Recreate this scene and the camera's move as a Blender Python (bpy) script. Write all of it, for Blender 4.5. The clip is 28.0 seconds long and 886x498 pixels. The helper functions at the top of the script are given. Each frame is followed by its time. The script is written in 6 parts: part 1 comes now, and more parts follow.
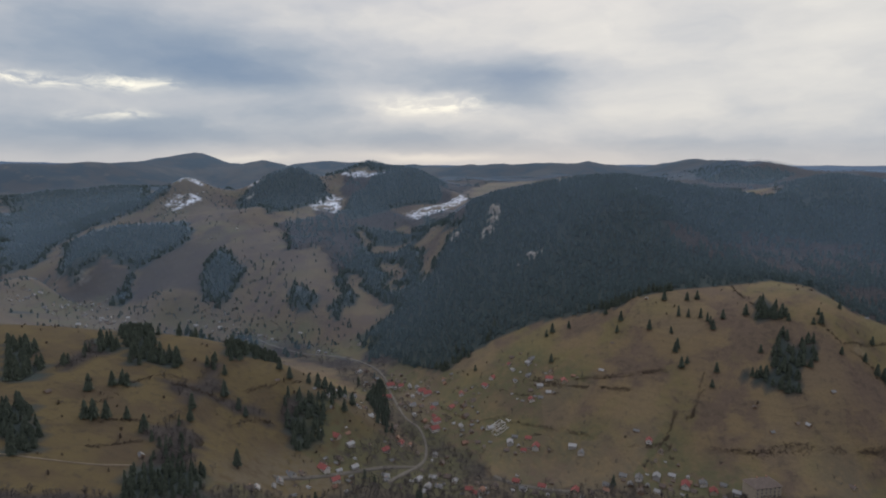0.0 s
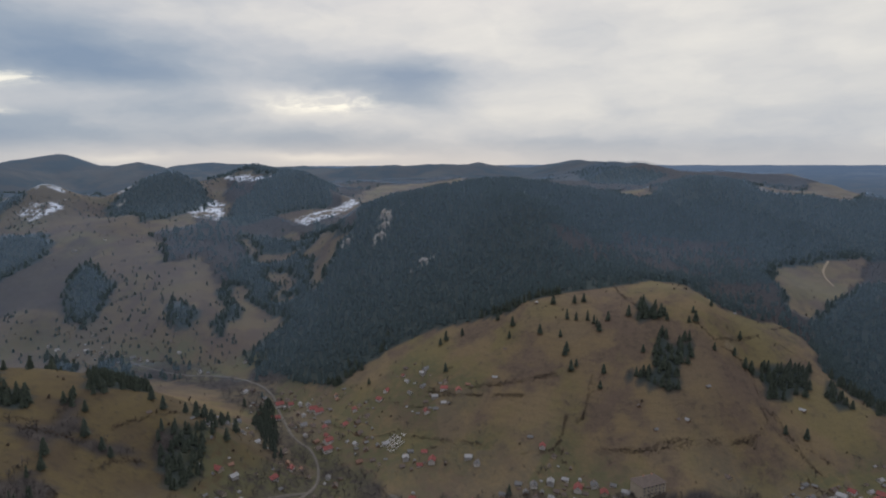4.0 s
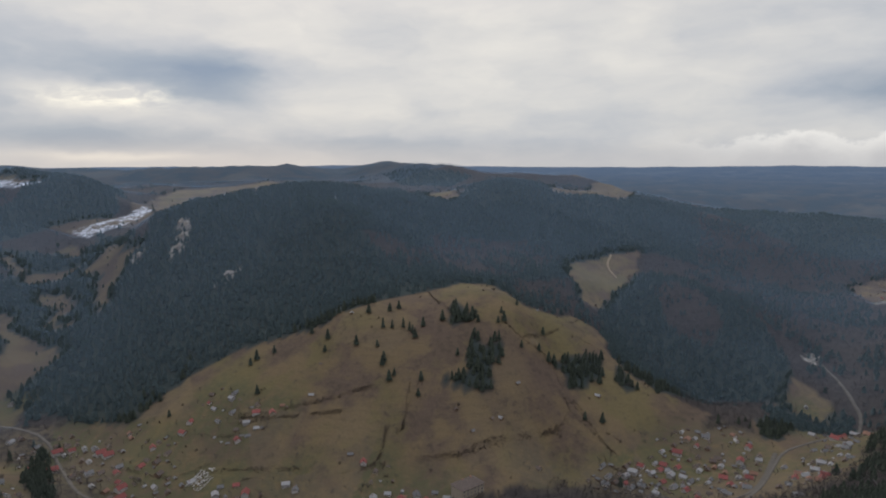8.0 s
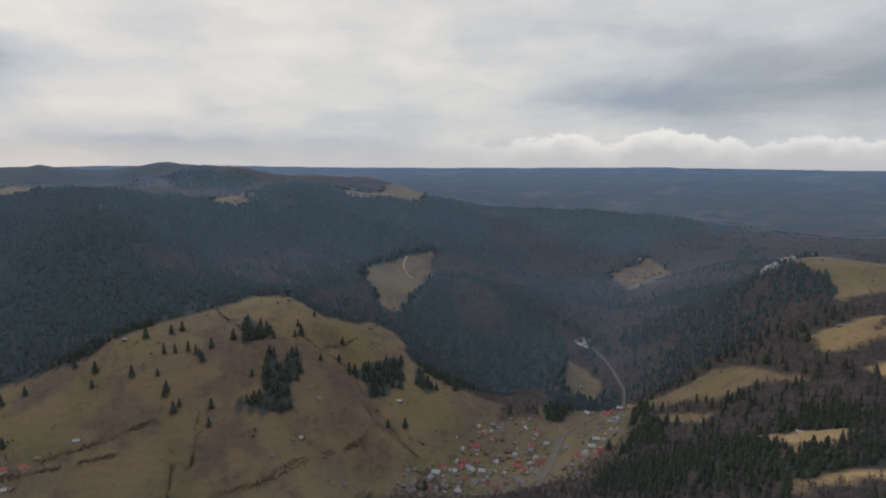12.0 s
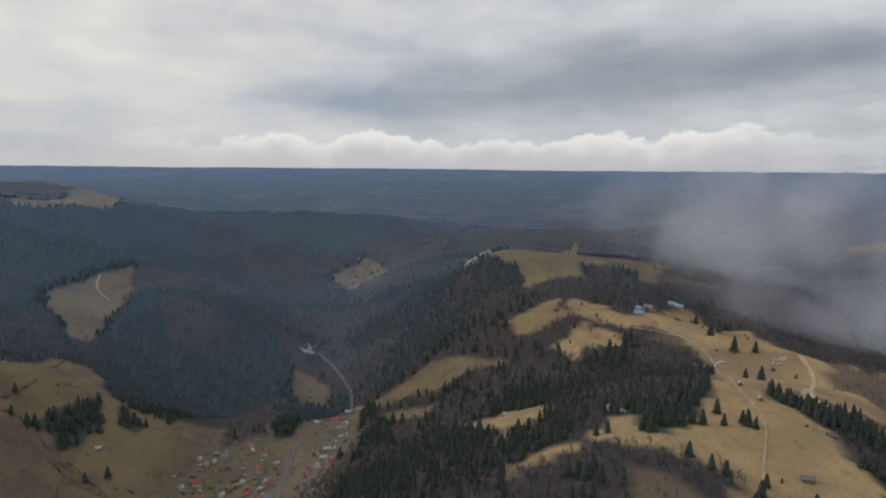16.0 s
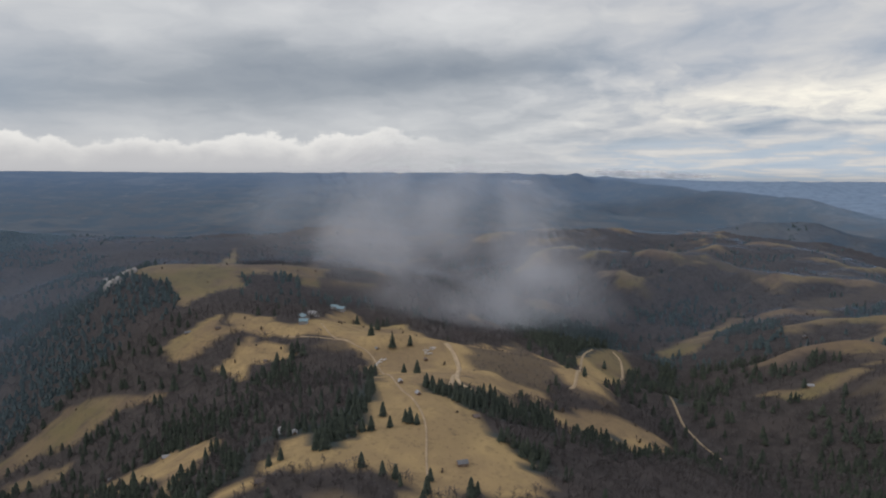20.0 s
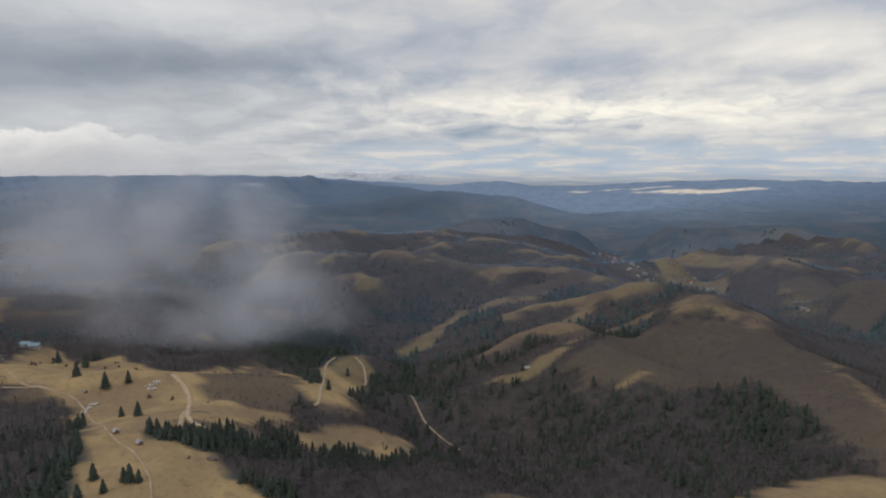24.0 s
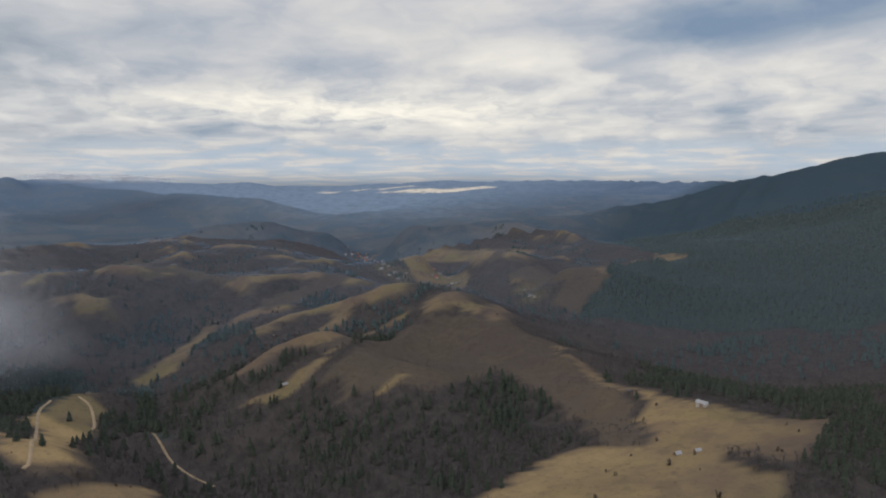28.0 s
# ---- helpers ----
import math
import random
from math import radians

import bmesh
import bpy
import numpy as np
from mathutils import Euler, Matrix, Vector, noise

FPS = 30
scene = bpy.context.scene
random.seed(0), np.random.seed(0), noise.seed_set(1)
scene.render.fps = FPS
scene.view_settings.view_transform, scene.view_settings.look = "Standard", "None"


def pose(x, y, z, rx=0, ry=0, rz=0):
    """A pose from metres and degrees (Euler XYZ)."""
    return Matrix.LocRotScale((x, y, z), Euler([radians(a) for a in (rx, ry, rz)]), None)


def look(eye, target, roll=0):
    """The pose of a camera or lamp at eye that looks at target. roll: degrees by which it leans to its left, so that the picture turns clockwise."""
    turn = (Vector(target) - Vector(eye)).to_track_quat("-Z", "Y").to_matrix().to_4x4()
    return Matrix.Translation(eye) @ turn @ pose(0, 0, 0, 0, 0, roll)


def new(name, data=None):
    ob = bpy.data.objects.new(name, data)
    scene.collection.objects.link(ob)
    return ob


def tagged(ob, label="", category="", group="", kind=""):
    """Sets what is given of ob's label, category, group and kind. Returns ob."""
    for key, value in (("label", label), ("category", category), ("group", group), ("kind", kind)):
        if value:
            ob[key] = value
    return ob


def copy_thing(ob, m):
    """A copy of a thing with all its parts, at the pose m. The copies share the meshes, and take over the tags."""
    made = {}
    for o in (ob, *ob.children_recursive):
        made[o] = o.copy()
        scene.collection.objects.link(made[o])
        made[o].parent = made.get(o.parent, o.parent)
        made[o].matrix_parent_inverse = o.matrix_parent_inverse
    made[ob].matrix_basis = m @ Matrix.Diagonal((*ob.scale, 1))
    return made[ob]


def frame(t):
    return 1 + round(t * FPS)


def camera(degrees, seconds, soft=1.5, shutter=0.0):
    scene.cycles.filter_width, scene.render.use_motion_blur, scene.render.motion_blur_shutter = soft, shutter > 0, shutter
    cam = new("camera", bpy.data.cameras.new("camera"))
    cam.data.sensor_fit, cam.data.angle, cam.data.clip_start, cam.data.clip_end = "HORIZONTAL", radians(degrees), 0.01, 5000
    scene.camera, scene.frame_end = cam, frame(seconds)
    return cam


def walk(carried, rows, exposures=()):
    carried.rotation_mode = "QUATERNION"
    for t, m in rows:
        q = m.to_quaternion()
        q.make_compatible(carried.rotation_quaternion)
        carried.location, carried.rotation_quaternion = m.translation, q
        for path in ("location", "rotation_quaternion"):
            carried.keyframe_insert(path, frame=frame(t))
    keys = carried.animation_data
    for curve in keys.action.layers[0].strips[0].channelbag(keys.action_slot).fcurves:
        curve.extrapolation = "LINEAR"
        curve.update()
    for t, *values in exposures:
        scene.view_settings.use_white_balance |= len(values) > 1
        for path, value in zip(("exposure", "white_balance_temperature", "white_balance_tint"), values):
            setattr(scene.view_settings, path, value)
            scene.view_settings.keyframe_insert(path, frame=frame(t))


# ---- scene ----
cam = camera(70.75, 28.0, soft=2.0)
# seconds, place, yaw, pitch, lean
PATH = [
    (0, 0.00, 0.00, 270.00, 0.000, -7.620, -0.254),
    (0.5, 0.77, 2.20, 270.98, -1.055, -7.618, -0.226),
    (1, 1.55, 4.39, 271.97, -2.221, -7.628, -0.203),
    (1.5, 2.32, 6.58, 272.94, -3.447, -7.620, -0.176),
    (2, 3.10, 8.76, 273.91, -4.719, -7.606, -0.142),
    (2.5, 3.89, 10.92, 274.88, -5.979, -7.616, -0.111),
    (4.5, 7.09, 19.54, 278.69, -11.259, -7.635, 0.000),
    (5, 7.92, 21.67, 279.63, -13.177, -7.634, -0.000),
    (5.5, 8.78, 23.78, 280.55, -15.466, -7.646, -0.000),
    (6, 9.68, 25.84, 281.47, -17.650, -7.667, 0.009),
    (6.5, 10.62, 27.86, 282.38, -19.974, -7.662, -0.001),
    (7, 11.61, 29.82, 283.28, -22.252, -7.681, 0.024),
    (7.5, 12.65, 31.71, 284.17, -24.512, -7.672, 0.049),
    (8, 13.74, 33.53, 285.07, -26.745, -7.667, 0.041),
    (8.5, 14.89, 35.26, 285.95, -29.023, -7.689, 0.034),
    (9, 16.10, 36.92, 286.83, -31.312, -7.690, 0.034),
    (9.5, 17.36, 38.48, 287.70, -33.604, -7.693, 0.038),
    (10, 18.68, 39.96, 288.56, -35.914, -7.695, 0.045),
    (10.5, 20.05, 41.35, 289.41, -38.280, -7.686, 0.054),
    (11, 21.48, 42.64, 290.25, -40.615, -7.703, 0.061),
    (11.5, 22.97, 43.83, 291.09, -42.969, -7.716, 0.044),
    (13.5, 29.15, 48.18, 294.40, -53.228, -7.731, 0.030),
    (14, 30.74, 49.15, 295.22, -56.415, -7.738, 0.024),
    (14.5, 32.37, 50.02, 296.04, -59.902, -7.744, 0.019),
    (15, 34.03, 50.76, 296.87, -63.391, -7.761, -0.002),
    (15.5, 35.72, 51.40, 297.69, -66.918, -7.764, -0.003),
    (16, 37.44, 51.91, 298.52, -70.836, -7.768, -0.023),
    (16.5, 39.17, 52.29, 299.35, -74.800, -7.755, -0.025),
    (17, 40.91, 52.56, 300.19, -78.758, -7.767, -0.048),
    (17.5, 42.67, 52.70, 301.04, -82.733, -7.759, -0.045),
    (18, 44.43, 52.73, 301.88, -86.679, -7.769, -0.034),
    (18.5, 46.19, 52.63, 302.71, -90.620, -7.744, -0.058),
    (19, 47.95, 52.41, 303.53, -94.561, -7.752, -0.063),
    (19.5, 49.69, 52.08, 304.33, -98.247, -7.744, -0.018),
    (20, 51.40, 51.65, 305.11, -101.487, -7.719, 0.003),
    (20.5, 53.08, 51.10, 305.86, -104.689, -7.697, 0.008),
    (21, 54.71, 50.46, 306.60, -107.727, -7.694, 0.039),
    (21.5, 56.29, 49.71, 307.32, -110.682, -7.669, 0.073),
    (23.5, 62.40, 46.33, 310.15, -122.491, -7.649, 0.036),
    (24, 63.88, 45.41, 310.86, -125.472, -7.638, 0.027),
    (24.5, 65.30, 44.42, 311.58, -128.450, -7.631, 0.024),
    (25, 66.68, 43.37, 312.31, -131.431, -7.633, 0.019),
    (25.5, 68.00, 42.25, 313.04, -134.379, -7.644, -0.027),
    (26, 69.29, 41.09, 313.80, -137.188, -7.655, -0.029),
    (26.5, 70.54, 39.89, 314.56, -139.936, -7.650, -0.023),
    (27, 71.78, 38.66, 315.32, -142.677, -7.661, -0.058),
    (27.5, 73.00, 37.42, 316.09, -145.429, -7.648, -0.063),
    (28, 74.21, 36.18, 316.86, -148.145, -7.638, -0.118),
]
walk(cam, [(t, pose(x, y, z, 90 + pitch, lean, yaw)) for t, x, y, z, yaw, pitch, lean in PATH])

# ---- world and light ----
SUN_AZ, SUN_EL, ZENITH = 4.0, 24.0, 2.55


class Nodes:
    """Short hand for a node tree."""

    def __init__(self, tree):
        self.tree = tree
        tree.nodes.clear()

    def add(self, kind, values=(), **props):
        node = self.tree.nodes.new(kind)
        for key, value in props.items():
            setattr(node, key, value)
        for slot, value in (values.items() if isinstance(values, dict) else enumerate(values)):
            if value is None:
                continue
            if isinstance(value, bpy.types.NodeSocket):
                self.tree.links.new(value, node.inputs[slot])
            else:
                node.inputs[slot].default_value = value
        return node

    def math(self, op, *values):
        return self.add("ShaderNodeMath", values, operation=op).outputs[0]

    def mix(self, fac, a, b, mode="MIX"):
        node = self.add("ShaderNodeMix", data_type="RGBA", blend_type=mode)
        for slot, value in ((0, fac), (6, a), (7, b)):
            if isinstance(value, bpy.types.NodeSocket):
                self.tree.links.new(value, node.inputs[slot])
            else:
                node.inputs[slot].default_value = (*value, 1) if isinstance(value, tuple) else value
        return node.outputs[2]

    def ramp(self, fac, *stops):
        node = self.add("ShaderNodeValToRGB", [fac])
        r = node.color_ramp
        while len(r.elements) < len(stops):
            r.elements.new(0.5)
        for e, (pos, col) in zip(r.elements, stops):
            e.position, e.color = pos, (*col, 1) if isinstance(col, tuple) else (col, col, col, 1)
        return node.outputs[0]

    def noise(self, vector, scale, detail=5.0, rough=0.55, distortion=0.0):
        return self.add("ShaderNodeTexNoise", {"Vector": vector, "Scale": scale, "Detail": detail, "Roughness": rough, "Distortion": distortion}).outputs[0]

    def span(self, value, a, b, c=0.0, d=1.0, kind="SMOOTHSTEP"):
        return self.add("ShaderNodeMapRange", [value, a, b, c, d], interpolation_type=kind).outputs[0]


world = bpy.data.worlds.new("winter_sky")
scene.world = world
world.use_nodes = True
W = Nodes(world.node_tree)
way = W.add("ShaderNodeTexCoord").outputs["Generated"]
sep = W.add("ShaderNodeSeparateXYZ", [way])
C75, S75 = math.cos(radians(75)), math.sin(radians(75))
turned = W.math("ARCTAN2", W.math("SUBTRACT", W.math("MULTIPLY", sep.outputs[0], C75), W.math("MULTIPLY", sep.outputs[1], S75)), W.math("ADD", W.math("MULTIPLY", sep.outputs[1], C75), W.math("MULTIPLY", sep.outputs[0], S75)))
az = W.math("ADD", W.math("MULTIPLY", turned, 180 / math.pi), 75.0)
el = W.math("MULTIPLY", W.math("ARCSINE", sep.outputs[2]), 180 / math.pi)


def patch(a, e, wa, we, power=1.0):
    """How near a way lies to a patch of sky: azimuth, elevation and half widths in degrees."""
    da = W.math("DIVIDE", W.math("SUBTRACT", az, a), wa)
    de = W.math("DIVIDE", W.math("SUBTRACT", el, e), we)
    r2 = W.math("ADD", W.math("MULTIPLY", da, da), W.math("MULTIPLY", de, de))
    return W.math("MULTIPLY", W.math("POWER", 2.718, W.math("MULTIPLY", r2, -1.0)), power)


sky = W.add("ShaderNodeTexSky", sky_type="NISHITA", sun_disc=False, sun_elevation=radians(SUN_EL), sun_rotation=radians(SUN_AZ))
# a low cloud deck: lumps that lie flat, finer and longer towards the south
def dome(a, e, z=0.0):
    return W.add("ShaderNodeCombineXYZ", [W.math("DIVIDE", az, a), W.math("DIVIDE", el, e), z]).outputs[0]


warp = W.math("SUBTRACT", W.noise(dome(5.0, 2.2, 3.0), 1.0, 3.5, 0.5, 0.1), 0.5)
drift = W.math("SUBTRACT", W.noise(dome(9.0, 4.0, 7.0), 1.0, 4.0, 0.55), 0.5)
AZ, EL = az, el
az = W.math("ADD", az, W.math("ADD", W.math("MULTIPLY", warp, 4.0), W.math("MULTIPLY", drift, 8.0)))
el = W.math("ADD", el, W.math("ADD", W.math("MULTIPLY", warp, 0.9), W.math("MULTIPLY", drift, 1.5)))
lump = W.math("SUBTRACT", W.noise(dome(9.0, 3.2), 1.0, 5.0, 0.52), 0.5)
rows_up = W.math("DIVIDE", W.math("LOGARITHM", W.math("MAXIMUM", W.math("ADD", EL, W.math("ADD", 2.6, W.math("MULTIPLY", warp, 0.5))), 0.5), 2.718), 0.20)
band = W.math("SUBTRACT", W.noise(W.add("ShaderNodeCombineXYZ", [W.math("DIVIDE", az, 4.6), rows_up, 5.0]).outputs[0], 1.0, 5.0, 0.52), 0.5)
veil = W.math("SUBTRACT", W.noise(dome(24.0, 6.0, 9.0), 1.0, 3.0, 0.5), 0.5)
south = W.math("MULTIPLY", W.span(AZ, 90, 125), W.span(EL, 10.0, 6.5, 0.15, 1.0))
cover = W.math("ADD", 0.53, W.math("ADD", W.math("MULTIPLY", lump, 0.34), W.math("MULTIPLY", veil, 0.20)))
cover = W.math("ADD", cover, W.math("MULTIPLY", band, W.math("ADD", 0.05, W.math("MULTIPLY", south, 0.62))))
cover = W.math("ADD", cover, W.math("MULTIPLY", lump, W.math("MULTIPLY", W.span(AZ, 96, 130), 0.16)))
for a, e, wa, we, s in ((-19, 7.8, 12, 2.3, -0.30), (-27, 10.5, 14, 2.6, -0.16), (-13, 4.6, 7, 0.9, -0.10), (6, 7.6, 7.5, 1.8, -0.34), (9, 5.9, 5, 0.8, -0.08), (2, 13, 16, 2.4, 0.06), (25, 9, 14, 6, 0.09), (43, 10, 15, 6, 0.10),
                        (-4, 5.2, 5.0, 1.6, 0.12), (-29, 2.4, 13, 1.8, -0.20), (-4, 2.4, 12, 1.5, -0.19), (22, 1.6, 18, 1.4, -0.15), (-0.5, 0.7, 5.5, 0.4, 0.34), (-17, 0.6, 3, 0.4, 0.30),
                        (62, 6.0, 8, 2.0, -0.13), (76, 5.4, 14, 2.2, -0.18), (90, 7.0, 12, 2.4, -0.15), (104, 8.4, 11, 1.8, -0.13), (108, 9.0, 14, 5.0, -0.06), (84, 11.0, 14, 4.0, -0.06), (86, 12.5, 20, 2.2, 0.08), (108, 12.6, 12, 2.0, 0.06), (118, 9.3, 12, 1.6, -0.09),
                        (112, 4.6, 9, 1.6, -0.05), (131, 5.4, 9, 1.3, 0.20), (143, 5.0, 9, 0.9, 0.24), (121, 3.6, 10, 0.5, 0.14), (150, 3.4, 9, 0.6, 0.16), (133, 3.1, 14, 0.4, -0.12), (132, 8.0, 9, 0.9, -0.06), (152, 9.5, 7, 3.0, 0.13),
                        (140, 12, 6, 1.6, 0.03), (160, 3.0, 14, 0.8, 0.06), (156, 1.6, 14, 0.5, -0.04), (171, 11.2, 9, 2.0, -0.36), (182, 12.5, 6, 2.0, -0.24), (178, 7.4, 12, 2.0, 0.12)):
    cover = W.math("ADD", cover, patch(a, e, wa, we, s))
tone = W.ramp(cover, (0.18, (0.185, 0.255, 0.365)), (0.34, (0.29, 0.345, 0.425)), (0.48, (0.455, 0.475, 0.515)), (0.60, (0.600, 0.592, 0.585)), (0.74, (0.745, 0.715, 0.665)), (0.95, (1.0, 0.93, 0.80)))
lum = W.add("ShaderNodeRGBToBW", [tone]).outputs[0]
neutral = W.add("ShaderNodeCombineColor", [W.math("MULTIPLY", lum, 0.965), W.math("MULTIPLY", lum, 1.0), W.math("MULTIPLY", lum, 1.045)]).outputs[0]
tone = W.mix(W.math("MULTIPLY", W.math("MULTIPLY", W.span(AZ, 50, 80), W.span(AZ, 128, 104)), 0.6), tone, neutral)
# bright torn gaps where the sun lies behind
rag = W.noise(dome(2.4, 0.75, 1.0), 1.0, 6.0, 0.6, 0.3)
gap = W.math("ADD", patch(-1, 5.3, 4.2, 0.65), W.math("ADD", patch(-26, 6.4, 2.6, 0.5), W.math("ADD", patch(-33, 6.3, 4.0, 0.5), W.math("MULTIPLY", patch(-27, 4.0, 2.5, 0.35), 0.7))))
gap = W.math("ADD", gap, W.math("MULTIPLY", patch(140, 4.8, 17, 1.5), 0.75))
torn = W.math("MULTIPLY", W.span(rag, 0.36, 0.66), gap)
tone = W.mix(W.math("MINIMUM", torn, 1.0), tone, (0.98, 0.93, 0.80))
# the row of cumulus low in the east
heap = W.noise(W.add("ShaderNodeCombineXYZ", [W.math("MULTIPLY", AZ, 0.13), W.math("MULTIPLY", EL, 0.10), 2.0]).outputs[0], 1.0, 2.0, 0.5)
frill = W.noise(W.add("ShaderNodeCombineXYZ", [W.math("MULTIPLY", AZ, 0.50), W.math("MULTIPLY", EL, 0.8), 4.0]).outputs[0], 1.0, 5.0, 0.62)
crest = W.math("ADD", W.math("MULTIPLY", heap, 6.0), W.math("ADD", W.math("MULTIPLY", frill, 2.4), -1.75))
edge = W.math("SUBTRACT", crest, EL)
row = W.math("MULTIPLY", W.span(edge, -0.10, 0.45), W.math("MULTIPLY", W.span(AZ, 42, 58), W.span(AZ, 108, 92)))
puff = W.mix(W.span(W.math("ADD", edge, W.math("MULTIPLY", lump, 1.6)), 0.0, 2.6), (0.80, 0.785, 0.76), (0.50, 0.50, 0.52))
tone = W.mix(W.math("MULTIPLY", row, 0.86), tone, puff)
tone = W.mix(W.math("MULTIPLY", W.span(EL, 2.6, 0.3), W.span(AZ, 112, 70, 0.20, 0.55)), tone, (0.475, 0.475, 0.49))
# clear pale blue air under the southern clouds, with small puffs
pale = W.math("MULTIPLY", W.span(EL, 2.8, 1.4), W.math("MULTIPLY", W.span(AZ, 108, 122), W.span(band, 0.10, -0.06)))
tone = W.mix(W.math("MULTIPLY", pale, 0.55), tone, (0.40, 0.50, 0.61))
# an overcast sky is brightest overhead
over = W.span(EL, 16.0, 60.0, 1.0, ZENITH)
tone = W.mix(1.0, tone, W.add("ShaderNodeCombineColor", [W.span(EL, 12.0, 60.0, 1.0, ZENITH * 0.95), over, W.span(EL, 12.0, 60.0, 1.0, ZENITH * 1.07)]).outputs[0], "MULTIPLY")
tone = W.mix(1.0, tone, W.mix(1.0, sky.outputs[0], (0.004, 0.004, 0.004), "MULTIPLY"), "ADD")
tone = W.mix(W.span(EL, 0.0, -3.0), tone, (0.10, 0.13, 0.18))
W.add("ShaderNodeOutputWorld", [W.add("ShaderNodeBackground", [tone, 1.06]).outputs[0]])

sun = new("sun", bpy.data.lights.new("sun", "SUN"))
sun.data.energy, sun.data.angle, sun.data.color = 1.15, radians(14), (1.0, 0.93, 0.82)
sun.matrix_world = look((0, 0, 0), (-math.sin(radians(SUN_AZ)) * math.cos(radians(SUN_EL)), -math.cos(radians(SUN_AZ)) * math.cos(radians(SUN_EL)), -math.sin(radians(SUN_EL))))

# ---- materials ----
def material(name):
    m = bpy.data.materials.new(name)
    m.use_nodes = True
    return m, Nodes(m.node_tree)


def finish(n, colour, rough=0.9, metal=0.0, bump=None, strength=0.3, distance=0.1, spec=0.2):
    values = {"Base Color": colour, "Roughness": rough, "Metallic": metal, "Specular IOR Level": spec}
    if bump is not None:
        values["Normal"] = n.add("ShaderNodeBump", {"Height": bump, "Strength": strength, "Distance": distance}).outputs[0]
    n.add("ShaderNodeOutputMaterial", [n.add("ShaderNodeBsdfPrincipled", values).outputs[0]])


def plain(name, colour, rough=0.8, vary=0.25, scale=1.5, metal=0.0):
    """A weathered surface: a colour with stains at two scales, a shade of its own for each object, fine relief."""
    m, n = material(name)
    at = n.add("ShaderNodeTexCoord").outputs["Object"]
    own = n.add("ShaderNodeObjectInfo").outputs["Random"]
    stain = n.math("ADD", n.math("MULTIPLY", n.noise(at, scale), 0.6), n.math("MULTIPLY", n.noise(at, scale * 7), 0.4))
    dark = tuple(c * (1 - vary) for c in colour)
    light = tuple(min(1, c * (1 + vary)) for c in colour)
    col = n.mix(n.span(stain, 0.3, 0.7), dark, light)
    col = n.mix(n.math("MULTIPLY", own, 0.45), col, tuple(c * 0.55 for c in colour))
    finish(n, col, rough, metal, stain, 0.25, 0.05)
    return m


def leafy(name, dark, light, tip, scale=0.6):
    """Foliage or twigs: each tree of a wood has a shade of its own."""
    m, n = material(name)
    at = n.add("ShaderNodeNewGeometry")
    own = n.add("ShaderNodeObjectInfo").outputs["Random"]
    shade = n.math("FRACT", n.math("ADD", at.outputs["Random Per Island"], own))
    clump = n.noise(at.outputs["Position"], scale, 3.0)
    stand = n.noise(at.outputs["Position"], 0.012, 3.0)
    col = n.mix(n.span(n.math("ADD", n.math("MULTIPLY", shade, 0.6), n.math("MULTIPLY", clump, 0.5)), 0.2, 0.9), dark, light)
    col = n.mix(n.math("MULTIPLY", n.span(stand, 0.45, 0.7), 0.6), col, tip)
    finish(n, col, 0.95, spec=0.08)
    return m


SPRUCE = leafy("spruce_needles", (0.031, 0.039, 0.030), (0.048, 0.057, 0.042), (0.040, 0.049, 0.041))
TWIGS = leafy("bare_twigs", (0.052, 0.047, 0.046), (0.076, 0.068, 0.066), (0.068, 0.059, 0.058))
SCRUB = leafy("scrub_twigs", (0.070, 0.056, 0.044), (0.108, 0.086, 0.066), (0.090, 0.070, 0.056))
# needles of farther spruces, lightened and blued to imitate haze
SPRUCE_HAZED = leafy("hazed_spruce_needles", (0.044, 0.062, 0.062), (0.055, 0.073, 0.072), (0.049, 0.067, 0.069))
BARK = plain("bark", (0.09, 0.07, 0.055), 0.95)
WALLS = [plain("render_white", (0.40, 0.385, 0.35)), plain("render_cream", (0.29, 0.25, 0.19)), plain("render_grey", (0.28, 0.27, 0.255)), plain("timber_brown", (0.16, 0.11, 0.075))]
ROOF_RED = plain("red_roof_tiles", (0.185, 0.055, 0.048), 0.7, 0.3, 0.8)
ROOF_ORANGE = plain("orange_roof_tiles", (0.19, 0.105, 0.072), 0.75, 0.3, 0.8)
ROOF_GREY = plain("grey_sheet_roof", (0.115, 0.112, 0.11), 0.6, 0.3, 0.8)
ROOF_BROWN = plain("brown_shingle_roof", (0.095, 0.074, 0.062), 0.85, 0.3, 0.8)
ROOF_PALE = plain("pale_zinc_roof", (0.21, 0.205, 0.20), 0.45, 0.2, 0.8)
ROOF_TEAL = plain("teal_sheet_roof", (0.12, 0.175, 0.19), 0.5, 0.25, 0.8)
GLASS, gn = material("window_glass")
finish(gn, gn.mix(gn.noise(gn.add("ShaderNodeTexCoord").outputs["Object"], 1.2), (0.03, 0.035, 0.04), (0.07, 0.08, 0.09)), 0.15, spec=0.5)
WOOD = plain("weathered_board", (0.20, 0.15, 0.11), 0.85)
BRICK = plain("chimney_brick", (0.30, 0.15, 0.11), 0.9)
STONE = plain("heap_stone", (0.42, 0.40, 0.37), 0.9, 0.35, 0.5)
ROCK = plain("limestone", (0.23, 0.215, 0.195), 0.9, 0.45, 0.12)
ASPHALT = plain("worn_asphalt", (0.080, 0.071, 0.060), 0.9, 0.25, 0.2)
GRAVEL = plain("pale_gravel", (0.270, 0.200, 0.122), 0.95, 0.25, 0.15)
